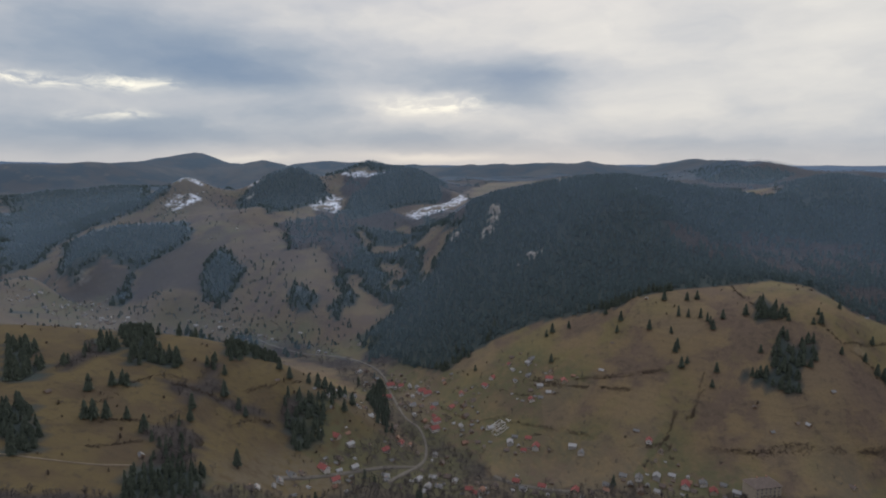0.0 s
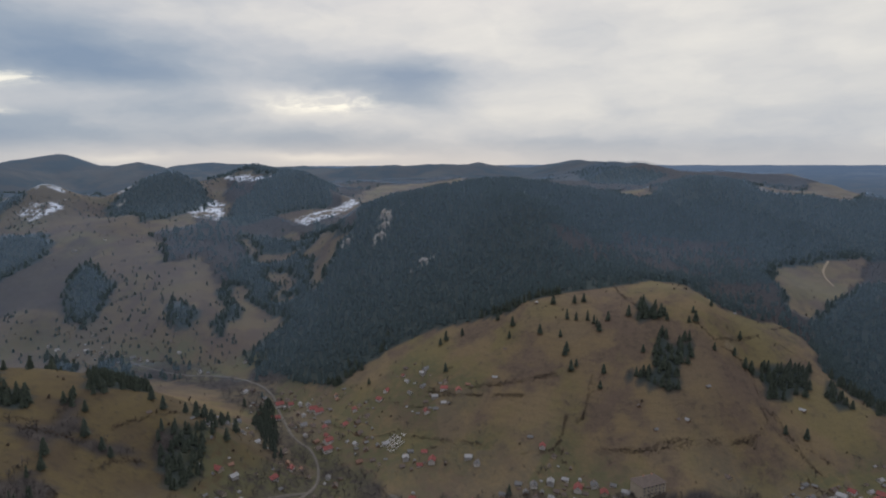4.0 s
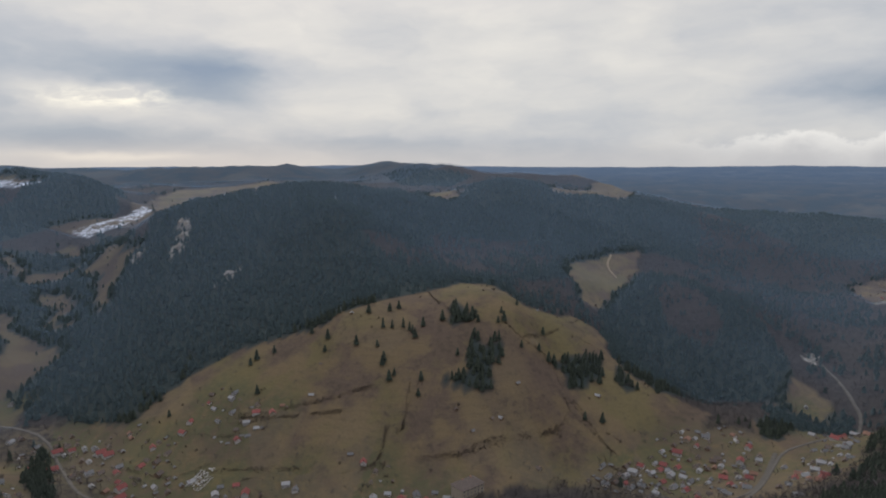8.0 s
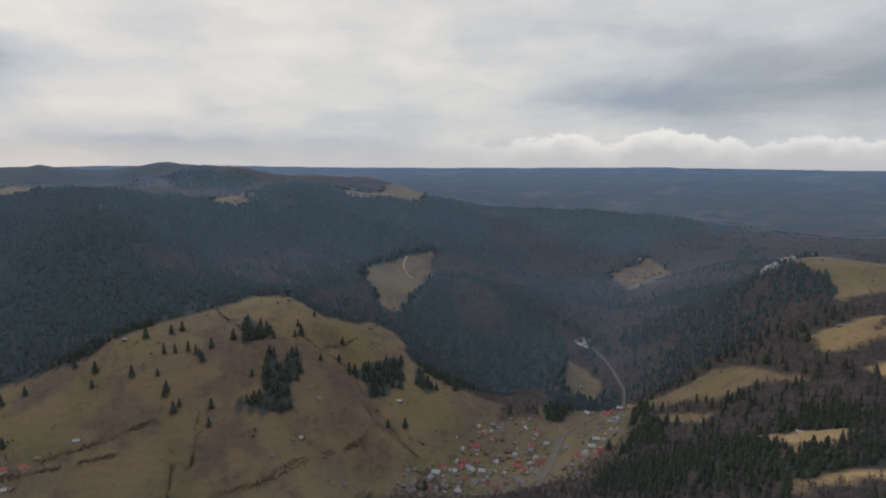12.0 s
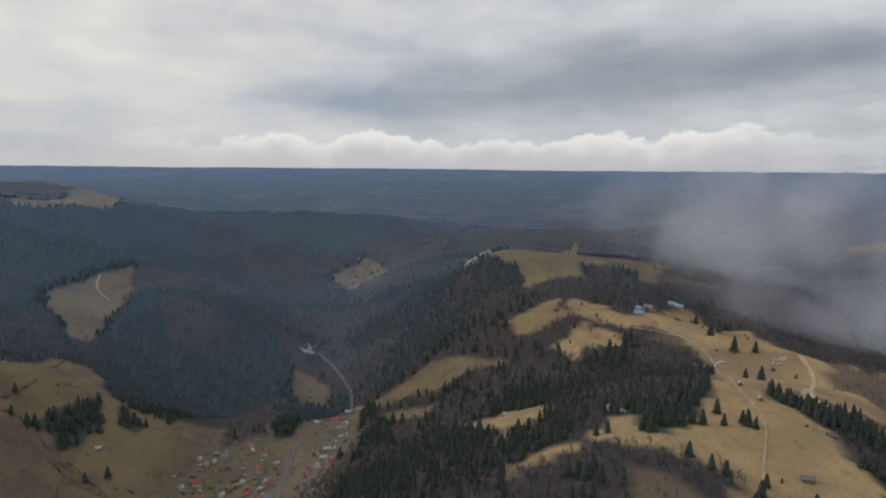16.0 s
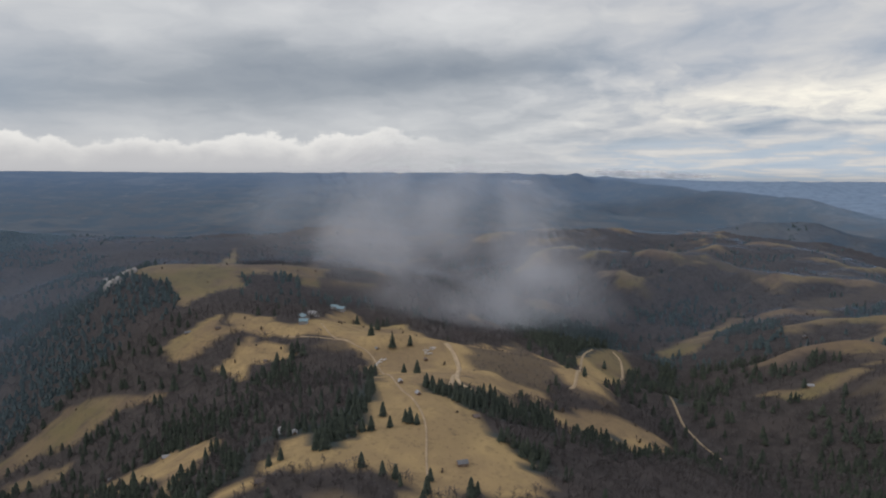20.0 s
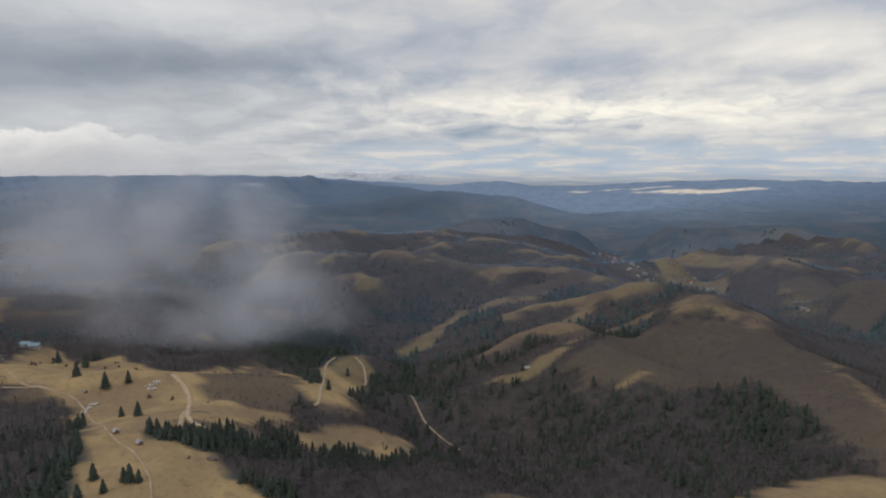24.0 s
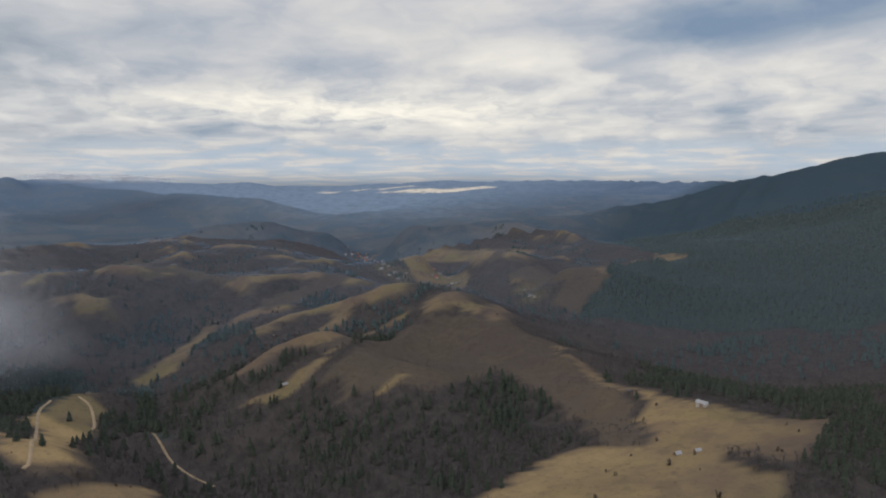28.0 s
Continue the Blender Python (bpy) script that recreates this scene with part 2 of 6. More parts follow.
DIRT = plain("bare_earth_track", (0.230, 0.170, 0.105), 0.95, 0.3, 0.15)
DAMP_EARTH = plain("damp_earth_track", (0.12, 0.095, 0.068), 0.95, 0.3, 0.15)


def ground_material():
    m, n = material("hill_ground")
    pos = n.add("ShaderNodeNewGeometry").outputs["Position"]

    def mask(name):
        return n.add("ShaderNodeAttribute", attribute_name=name).outputs["Fac"]

    big, mid, small, grain = n.noise(pos, 0.006, 4.0), n.noise(pos, 0.03, 5.0, 0.6), n.noise(pos, 0.16, 4.0, 0.6), n.noise(pos, 1.1, 3.0, 0.7)
    cells = n.add("ShaderNodeTexVoronoi", {"Vector": n.add("ShaderNodeVectorMath", [pos, (1.0, 1.0, 0.0)], operation="MULTIPLY").outputs[0], "Scale": 0.016, "Randomness": 0.9}, feature="F1").outputs["Color"]
    plots = n.math("FRACT", n.add("ShaderNodeSeparateXYZ", [cells]).outputs[0])
    patch_size = n.noise(pos, 0.013, 4.0, 0.6)
    grass = n.mix(n.span(mid, 0.42, 0.60), (0.116, 0.086, 0.050), (0.083, 0.061, 0.045))
    grass = n.mix(n.math("MULTIPLY", n.span(patch_size, 0.50, 0.62), 0.7), grass, (0.102, 0.086, 0.040))
    grass = n.mix(n.math("MULTIPLY", n.span(patch_size, 0.47, 0.37), 0.6), grass, (0.084, 0.061, 0.048))
    grass = n.mix(n.math("MULTIPLY", n.span(plots, 0.5, 0.9), 0.45), grass, (0.124, 0.096, 0.057))
    grass = n.mix(n.math("MULTIPLY", n.span(n.math("ADD", n.math("MULTIPLY", small, 0.6), n.math("MULTIPLY", mid, 0.4)), 0.53, 0.64), 0.62), grass, (0.054, 0.043, 0.032))
    grass = n.mix(n.math("MULTIPLY", n.span(grain, 0.5, 0.8), 0.30), grass, (0.160, 0.128, 0.074))
    damp = n.mix(n.span(mid, 0.4, 0.65), (0.078, 0.060, 0.031), (0.060, 0.045, 0.029))
    damp = n.mix(n.math("MULTIPLY", n.span(small, 0.5, 0.7), 0.6), damp, (0.040, 0.033, 0.024))
    level = n.math("ADD", n.math("MULTIPLY", n.add("ShaderNodeSeparateXYZ", [pos]).outputs[2], 1.25), n.math("MULTIPLY", mid, 16.0))
    ledge = n.math("MULTIPLY", n.span(n.math("SINE", level), 0.35, 0.95), n.span(big, 0.42, 0.60))
    tuft = n.noise(pos, 0.42, 4.0, 0.65)
    # straw grass of the eastern ridges, warm sunlight painted into its colour
    straw = n.mix(n.span(mid, 0.35, 0.65), (0.285, 0.198, 0.092), (0.215, 0.150, 0.076))
    straw = n.mix(n.math("MULTIPLY", n.span(small, 0.52, 0.70), 0.55), straw, (0.150, 0.108, 0.060))
    straw = n.mix(n.math("MULTIPLY", n.span(patch_size, 0.50, 0.38), 0.65), straw, (0.150, 0.106, 0.062))
    grass = n.mix(n.math("MULTIPLY", mask("dry_sunlit"), 0.78), grass, straw)
    grass = n.mix(mask("damp"), grass, damp)
    grass = n.mix(n.math("MULTIPLY", ledge, 0.13), grass, (0.058, 0.046, 0.032))
    grass = n.mix(n.math("MULTIPLY", n.span(tuft, 0.54, 0.70), 0.40), grass, (0.055, 0.044, 0.031))
    floor = n.mix(n.span(small, 0.35, 0.7), (0.033, 0.029, 0.027), (0.050, 0.043, 0.039))
    floor = n.mix(n.span(mid, 0.5, 0.7), floor, (0.050, 0.042, 0.038))
    needle = n.mix(small, (0.030, 0.038, 0.036), (0.040, 0.048, 0.044))
    col = n.mix(mask("meadow"), floor, grass)
    col = n.mix(mask("conifer"), col, needle)
    lawn = n.mix(n.span(plots, 0.3, 0.7), (0.072, 0.068, 0.038), (0.086, 0.070, 0.048))
    col = n.mix(n.math("MULTIPLY", mask("garden"), n.span(small, 0.3, 0.6)), col, lawn)
    rock = n.mix(small, (0.16, 0.145, 0.125), (0.36, 0.335, 0.295))
    col = n.mix(n.math("MULTIPLY", mask("rock"), n.span(n.math("ADD", small, n.math("MULTIPLY", grain, 0.5)), 0.6, 0.8)), col, rock)
    col = n.mix(n.math("MULTIPLY", mask("snow"), n.span(n.math("ADD", n.math("MULTIPLY", mid, 0.7), n.math("ADD", n.math("MULTIPLY", small, 0.4), n.math("MULTIPLY", grain, 0.25))), 0.60, 0.76)), col, (0.54, 0.56, 0.60))
    finish(n, col, 0.97, bump=n.math("ADD", n.math("MULTIPLY", small, 1.0), n.math("MULTIPLY", grain, 0.35)), strength=0.55, distance=1.6, spec=0.05)
    return m


def distant_material():
    m, n = material("hazed_distant_hills")
    pos = n.add("ShaderNodeNewGeometry").outputs["Position"]
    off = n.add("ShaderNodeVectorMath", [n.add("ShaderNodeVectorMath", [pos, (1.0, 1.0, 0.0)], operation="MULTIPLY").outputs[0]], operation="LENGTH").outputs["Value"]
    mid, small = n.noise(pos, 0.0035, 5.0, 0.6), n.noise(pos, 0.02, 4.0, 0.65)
    # aerial haze put into the base colours: bluer and paler with distance
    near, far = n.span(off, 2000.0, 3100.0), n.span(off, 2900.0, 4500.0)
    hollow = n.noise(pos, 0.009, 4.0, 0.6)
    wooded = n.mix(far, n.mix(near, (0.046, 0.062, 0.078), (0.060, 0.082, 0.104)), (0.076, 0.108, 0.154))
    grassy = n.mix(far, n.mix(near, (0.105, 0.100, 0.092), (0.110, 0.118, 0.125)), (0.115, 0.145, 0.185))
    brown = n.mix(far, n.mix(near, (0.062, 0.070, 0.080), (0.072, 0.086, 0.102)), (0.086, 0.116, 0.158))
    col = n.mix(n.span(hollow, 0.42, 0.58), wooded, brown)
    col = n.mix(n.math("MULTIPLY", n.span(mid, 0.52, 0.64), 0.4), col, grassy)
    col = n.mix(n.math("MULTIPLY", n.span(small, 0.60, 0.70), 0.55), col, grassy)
    # forest of the southern mountain, darkened and blued for cloud shade and haze
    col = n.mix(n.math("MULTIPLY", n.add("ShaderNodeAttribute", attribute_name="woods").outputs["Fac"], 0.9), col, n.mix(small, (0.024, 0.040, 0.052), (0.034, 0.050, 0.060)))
    # the plain gets a pale haze blue in its colour
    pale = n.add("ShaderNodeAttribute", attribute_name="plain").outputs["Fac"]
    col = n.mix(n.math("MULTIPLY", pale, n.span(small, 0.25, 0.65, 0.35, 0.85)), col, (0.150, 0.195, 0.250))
    # sunlight that falls on the plain, painted as cream strips
    field = n.add("ShaderNodeAttribute", attribute_name="sunlit").outputs["Fac"]
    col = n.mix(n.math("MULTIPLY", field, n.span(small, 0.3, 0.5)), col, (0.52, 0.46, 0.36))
    finish(n, col, 1.0, spec=0.0)
    return m


# Ridge, slope and valley lines of the land: x, y, height in metres
LAND_LINES = {
    "valley_main": [(-720, 1020, 50), (-585, 965, 45), (-395, 880, 38), (-245, 835, 33), (-120, 750, 28), (-60, 655, 20), (-20, 525, 10), (255, 460, 14), (430, 415, 20), (450, 390, 22), (495, 370, 23), (520, 370, 24), (635, 365, 26), (745, 440, 25), (840, 545, 25), (1180, 640, 38), (1365, 700, 42)],
    "near_hill_crest": [(-370, 505, 138), (-295, 505, 132), (-220, 530, 122), (-170, 525, 108), (-100, 510, 81)],
    "near_hill_slope": [(-260, 365, 130), (-200, 375, 113), (-130, 365, 85), (-110, 470, 59)],
    "near_hill_foot": [(-205, 275, 119), (-160, 305, 100), (-105, 380, 56)],
    "field_rise": [(75, 640, 65), (170, 615, 93), (215, 650, 132)],
    "field_low": [(165, 515, 45), (175, 480, 40), (255, 460, 67), (325, 500, 85)],
    "field_brow": [(45, 720, 68), (140, 700, 102), (225, 665, 134), (310, 650, 142), (375, 615, 147), (370, 555, 129)],
    "field_east": [(425, 665, 133), (485, 585, 94), (385, 540, 86), (485, 480, 55), (610, 465, 27)],
    "wooded_knoll": [(715, 785, 104), (745, 710, 107), (750, 630, 81), (720, 515, 35), (640, 470, 11)],
    "clearing": [(705, 785, 108), (740, 825, 123), (595, 705, 90)],
    "forest_ridge": [(40, 1080, 205), (95, 1065, 221), (170, 1060, 237), (290, 1095, 251), (375, 1080, 243), (480, 1070, 226), (585, 1095, 219), (710, 1150, 254), (935, 1200, 221), (1220, 1285, 199)],
    "forest_spur": [(275, 880, 230), (245, 810, 177), (220, 760, 134)],
    "cliff_spur": [(80, 985, 193), (130, 840, 147), (25, 735, 74), (-30, 695, 35)],
    "forest_flank": [(395, 880, 157), (575, 895, 150), (585, 760, 127), (420, 655, 124)],
    "slope_a": [(-615, 925, 110), (-585, 1095, 132), (-590, 1265, 174), (-550, 1340, 248)],
    "slope_b": [(-405, 905, 80), (-380, 1080, 135), (-375, 1240, 183)],
    "slope_c": [(-145, 840, 57), (-205, 880, 86), (-215, 1050, 130), (-225, 1275, 175)],
    "slope_d": [(-110, 810, 40), (-85, 1060, 98), (-70, 1220, 152), (-35, 1290, 180), (35, 1450, 197)],
    "knoll_a": [(-430, 1320, 175), (-405, 1390, 233), (-340, 1440, 265), (-275, 1425, 220)],
    "knoll_b": [(-270, 1555, 245), (-190, 1590, 276), (-120, 1555, 263)],
    "knoll_c": [(-185, 1315, 171), (-135, 1415, 228), (-65, 1450, 261), (20, 1400, 216)],
    "snow_saddle": [(-260, 1415, 187), (-250, 1500, 213)],
    "west_mountain": [(-1495, 2125, 266), (-1210, 2300, 267), (-1295, 2925, 309), (-1195, 3075, 334), (-955, 2845, 274), (-810, 2785, 280)],
    "west_foot": [(-870, 1210, 105), (-870, 1395, 132), (-930, 1770, 208)],
    "north_far": [(-735, 3215, 293), (-630, 3340, 304), (-65, 3000, 278), (230, 2690, 272), (510, 2650, 287), (865, 2875, 282), (1080, 2800, 303), (865, 1915, 274), (920, 1800, 273)],
    "north_vale": [(130, 1895, 217), (310, 1975, 228), (680, 1360, 214), (1180, 1410, 213), (1270, 1595, 241)],
    "east_upland": [(1500, 1405, 158), (2450, 1790, 65), (2090, 850, 95)],
    "east_gorge": [(2440, 680, 63)],
    "gorge_hill": [(1500, 1150, 142), (1615, 1077, 146), (1700, 960, 146), (1743, 845, 138), (1790, 745, 118)],
    "gorge_sides": [(1095, 850, 67), (1170, 780, 37), (1165, 525, 76), (1235, 495, 103)],
    "east_mountain": [(3145, 3000, 258), (3645, 2375, 253), (4125, 1360, 243), (3920, 1910, 253), (4340, 70, 235), (4060, -1170, 226), (3890, -1380, 218), (3800, -1615, 218)],
    "east_mountain_foot": [(2530, 2025, 140), (2865, 1530, 127), (2920, 1435, 134), (3025, 325, 115), (2520, -725, 76)],
    "south_ridge": [(3625, -1780, 226), (3050, -1970, 188), (2545, -2130, 162), (2130, -2125, 85)],
    "plain": [(2960, -3400, 145), (2605, -3910, 203), (2610, -3430, 155), (2125, -4190, 197), (1770, -2785, 113), (2010, -2245, 84), (1700, -2090, 58)],
    "main_ridge": [(295, -5, 180), (355, 0, 178), (400, 5, 179), (485, 10, 166), (565, 40, 167), (590, 65, 170), (660, 125, 163), (740, 150, 165), (815, 195, 171), (865, 235, 182), (915, 305, 165)],
    "ridge_north": [(310, 80, 171), (340, 60, 176), (415, 145, 135), (550, 95, 151), (615, 160, 156), (590, 160, 145)],
    "ridge_north_low": [(375, 150, 142), (430, 150, 125), (630, 295, 74), (665, 290, 87), (810, 345, 98), (905, 345, 127)],
    "ridge_south": [(465, -45, 161), (515, -35, 164), (525, -100, 152), (380, -110, 142), (460, -135, 160)],
    "plateau_back": [(870, 150, 176), (1145, 35, 135), (915, -95, 142), (670, 5, 144)],
    "mist_vale": [(875, -210, 85), (795, -310, 85), (765, -390, 80), (1350, -275, 90)],
    "road_knoll": [(620, -250, 114), (620, -210, 115), (560, -190, 113)],
    "stream": [(395, -205, 100), (465, -230, 95), (575, -275, 88), (715, -340, 82), (805, -470, 78)],
    "bald_ridge": [(125, -300, 168), (135, -380, 165), (195, -425, 148), (265, -475, 150), (335, -505, 154), (380, -515, 158), (440, -545, 171), (495, -555, 176), (550, -555, 160), (570, -535, 151), (665, -480, 129), (760, -490, 94)],
    "bald_east": [(90, -370, 170), (60, -365, 178), (40, -360, 185)],
    "bald_near": [(80, -285, 182), (50, -270, 192)],
    "bald_hollow": [(210, -575, 114), (140, -540, 124), (80, -505, 137), (35, -500, 153)],
    "east_rise": [(125, -650, 97), (75, -685, 107), (15, -705, 122)],
    "south_spur": [(495, -415, 153), (350, -355, 149), (380, -305, 130), (465, -325, 131), (465, -240, 124)],
    "south_wood": [(320, -265, 133), (235, -230, 150), (300, -200, 138)],
    "hill_one": [(940, -410, 122), (1000, -490, 144), (1015, -555, 157), (965, -575, 145), (915, -595, 139), (815, -600, 138)],
    "hill_two": [(1195, -765, 130), (1215, -910, 130), (1105, -955, 122), (1010, -950, 113)],
    "hill_three": [(725, -545, 123), (765, -650, 128), (775, -745, 134), (725, -760, 124)],
    "hill_four": [(1450, -365, 148), (1460, -500, 147), (1515, -625, 139), (1425, -885, 133)],
    "hill_five": [(1605, -1145, 125), (1565, -1345, 124), (1465, -1510, 93)],
    "hill_six": [(935, -1100, 94), (895, -1195, 111), (760, -1220, 119), (660, -1215, 123)],
    "hill_seven": [(1275, -1665, 110), (1010, -1825, 120), (785, -1815, 105)],
    "hill_eight": [(585, -1080, 98), (495, -1065, 126), (400, -1045, 139)],
    "hill_nine": [(1145, -330, 138), (1160, -430, 144), (1130, -495, 134)],
    "dark_brook": [(890, -270, 120), (880, -400, 98), (850, -515, 97)],
    "town_vale": [(1485, -1685, -10), (1070, -1370, 13), (810, -1185, 44), (570, -945, 63), (235, -820, 93), (20, -740, 124)],
    "town_slopes": [(550, -1055, 73), (510, -1220, 73), (560, -1575, 83)],
    "south_mountain": [(-55, -2260, 353), (70, -2465, 317), (350, -2750, 255), (620, -2705, 177), (755, -2350, 154), (1035, -2370, 92)],
    "south_mountain_face": [(35, -1760, 174), (270, -1640, 129), (315, -1220, 92), (45, -1045, 130)],
}
# ---- the lie of the land ----
UNDER = [(0, 0, 150), (-120, 120, 125), (130, 100, 165), (120, -120, 168), (-150, -150, 165), (-400, 100, 160), (-500, 350, 150), (-700, 600, 130), (-150, -500, 150), (-600, -300, 200),
         (-900, -900, 230), (-1400, 0, 300), (-1500, 900, 280), (-2500, -1500, 350), (-700, -1800, 260), (-3500, 500, 330), (-3500, 3000, 330), (-1000, -4000, 330), (-4500, -4500, 330),
         (4600, 4600, 300), (0, 4600, 290), (-4600, 4600, 320), (4600, -4600, 180), (4600, -2500, 210), (1500, 4300, 290), (2700, 2900, 230)]


# How far from its crest a ridge falls, and by how much
FLANKS = {"bald_ridge": (85, 22), "hill_one": (110, 34), "hill_two": (120, 36), "hill_three": (85, 26), "hill_four": (140, 42), "hill_five": (140, 34), "hill_six": (110, 30), "hill_seven": (130, 30),
          "hill_eight": (90, 24), "hill_nine": (90, 26), "knoll_a": (100, 42), "knoll_b": (110, 38), "knoll_c": (105, 40), "forest_ridge": (120, 26), "south_spur": (60, 18), "wooded_knoll": (75, 16),
          "south_ridge": (260, 80), "south_mountain": (300, 90), "west_mountain": (280, 90), "north_far": (190, 45), "main_ridge": (60, 9), "south_mountain_face": (160, 30)}


def land_anchors():
    lines, pts = {}, []
    for name, line in LAND_LINES.items():
        line, out = np.array(line, float), []
        for a, b in zip(line[:-1], line[1:]):
            n = max(1, int(np.hypot(*(b - a)[:2]) / 70))
            out += [a + (b - a) * k / n for k in range(n)]
        lines[name] = np.array(out + [line[-1]])
        pts += out + [line[-1]]
    pts = [*pts, *np.array(UNDER, float)]
    for name, (far, drop) in FLANKS.items():
        line = lines[name]
        side = np.gradient(line[:, :2], axis=0)
        side = np.stack([-side[:, 1], side[:, 0]], 1) / (np.linalg.norm(side, axis=1)[:, None] + 1e-9)
        for sign in (-1, 1):
            for p, s in zip(line, side):
                q = np.array([*(p[:2] + sign * far * s), p[2] - drop])
                if min(np.hypot(*(q - o)[:2]) for o in pts) > 0.72 * far:
                    pts.append(q)
    return np.array(pts, float)


ANCHORS = land_anchors()
SOFT = 22.0


def kernel(xy, centres):
    return np.sqrt(((xy[:, None, :] - centres[None]) ** 2).sum(-1) + SOFT**2)


BASE = ANCHORS[:, 2].mean()
WEIGHTS = np.linalg.solve(kernel(ANCHORS[:, :2], ANCHORS[:, :2]) - 8.0 * np.eye(len(ANCHORS)), ANCHORS[:, 2] - BASE)


def lattice(ix, iy, seed):
    h = (ix.astype(np.int64) * 374761393 + iy.astype(np.int64) * 668265263 + seed * 974634777) & 0x7FFFFFFF
    h = ((h ^ (h >> 13)) * 1274126177) & 0x7FFFFFFF
    return ((h ^ (h >> 16)) & 0xFFFF) / 65535.0


def value_noise(x, y, size, seed=0):
    x, y = x / size, y / size
    ix, iy = np.floor(x), np.floor(y)
    fx, fy = x - ix, y - iy
    fx, fy = fx * fx * (3 - 2 * fx), fy * fy * (3 - 2 * fy)
    a, b = lattice(ix, iy, seed), lattice(ix + 1, iy, seed)
    c, d = lattice(ix, iy + 1, seed), lattice(ix + 1, iy + 1, seed)
    return (a + (b - a) * fx) * (1 - fy) + (c + (d - c) * fx) * fy


def fbm(x, y, size, octaves=4, seed=0):
    total, amp, norm = 0.0, 1.0, 0.0
    for k in range(octaves):
        total, norm = total + amp * value_noise(x + 17.3 * k, y - 9.1 * k, size / 2**k, seed + k), norm + amp
        amp *= 0.5
    return total / norm


# Single summits: x, y, half widths, rise
SUMMITS = [(3803, -1344, 130, 88, 62), (3725, -1539, 130, 92, 66), (3680, -2980, 300, 330, 70), (-1168, 2979, 80, 120, 10), (-830, 2930, 120, 120, 18)]


# Wide valley floors, smooth and open to view
OPEN_VALLEYS = [p for line in ("town_vale", "valley_main") for x0, y0, _ in LAND_LINES[line] for p in [(x0, y0)] if y0 < -700 or x0 > 700]
OPEN_VALLEYS += [(0.5 * (a[0] + b[0]), 0.5 * (a[1] + b[1])) for a, b in zip(OPEN_VALLEYS[:-1], OPEN_VALLEYS[1:]) if math.dist(a, b) < 600]


def height(x, y):
    """Height of the ground at arrays of x and y."""
    x, y = np.atleast_1d(np.asarray(x, float)), np.atleast_1d(np.asarray(y, float))
    flat = np.stack([x.ravel(), y.ravel()], 1)
    out = np.empty(len(flat))
    for k in range(0, len(flat), 4000):
        out[k : k + 4000] = kernel(flat[k : k + 4000], ANCHORS[:, :2]) @ WEIGHTS + BASE
    out = out.reshape(x.shape)
    far = np.clip((np.hypot(x, y) - 300) / 1500, 0.25, 1.6)
    bend = (fbm(x, y, 300, 2, 15) - 0.5) * 120
    spurs = 1 - np.abs(2 * value_noise(x + bend, y - bend, 240, 41) - 1) - np.abs(2 * value_noise(x - bend, y + bend, 110, 43) - 1) * 0.4
    rough = np.abs(fbm(x, y, 130, 4, 3) - 0.5) * -18 + 3.5 + (spurs - 0.3) * 16 * np.clip(far - 0.32, 0, 1)
    low = np.clip((out - 30) / 50, 0.06, 1)
    # gullies that furrow the southern and eastern hillsides
    hilly = np.clip((150 - y) / 150, 0, 1) * np.clip((x - 120) / 150, 0, 1)
    gully = 1 - 2 * np.abs(2 * value_noise(x + 0.4 * bend, y + 0.3 * bend, 95, 47) - 1) - 0.7 * np.abs(2 * value_noise(x - 0.3 * bend, y + 0.4 * bend, 42, 49) - 1)
    rough = rough * np.clip((3900 - np.hypot(x, y)) / 1600, 0.25, 1) - 12 * np.clip((np.hypot(x, y) - 2300) / 1200, 0, 1)
    calm = np.full(x.shape, 1e9)
    for vx, vy in OPEN_VALLEYS:
        calm = np.minimum(calm, np.hypot(x - vx, y - vy))
    calm = np.clip((calm - 70) / 230, 0.08, 1)
    rough, gully = rough * calm, gully * calm
    for px, py, wx, wy, rise in SUMMITS:
        out = out + rise * np.exp(-(((x - px) / wx) ** 2) - ((y - py) / wy) ** 2)
    return out + rough * far * low + gully * (5.5 + 4.5 * np.clip((np.hypot(x, y) - 600) / 500, 0, 1)) * hilly * low


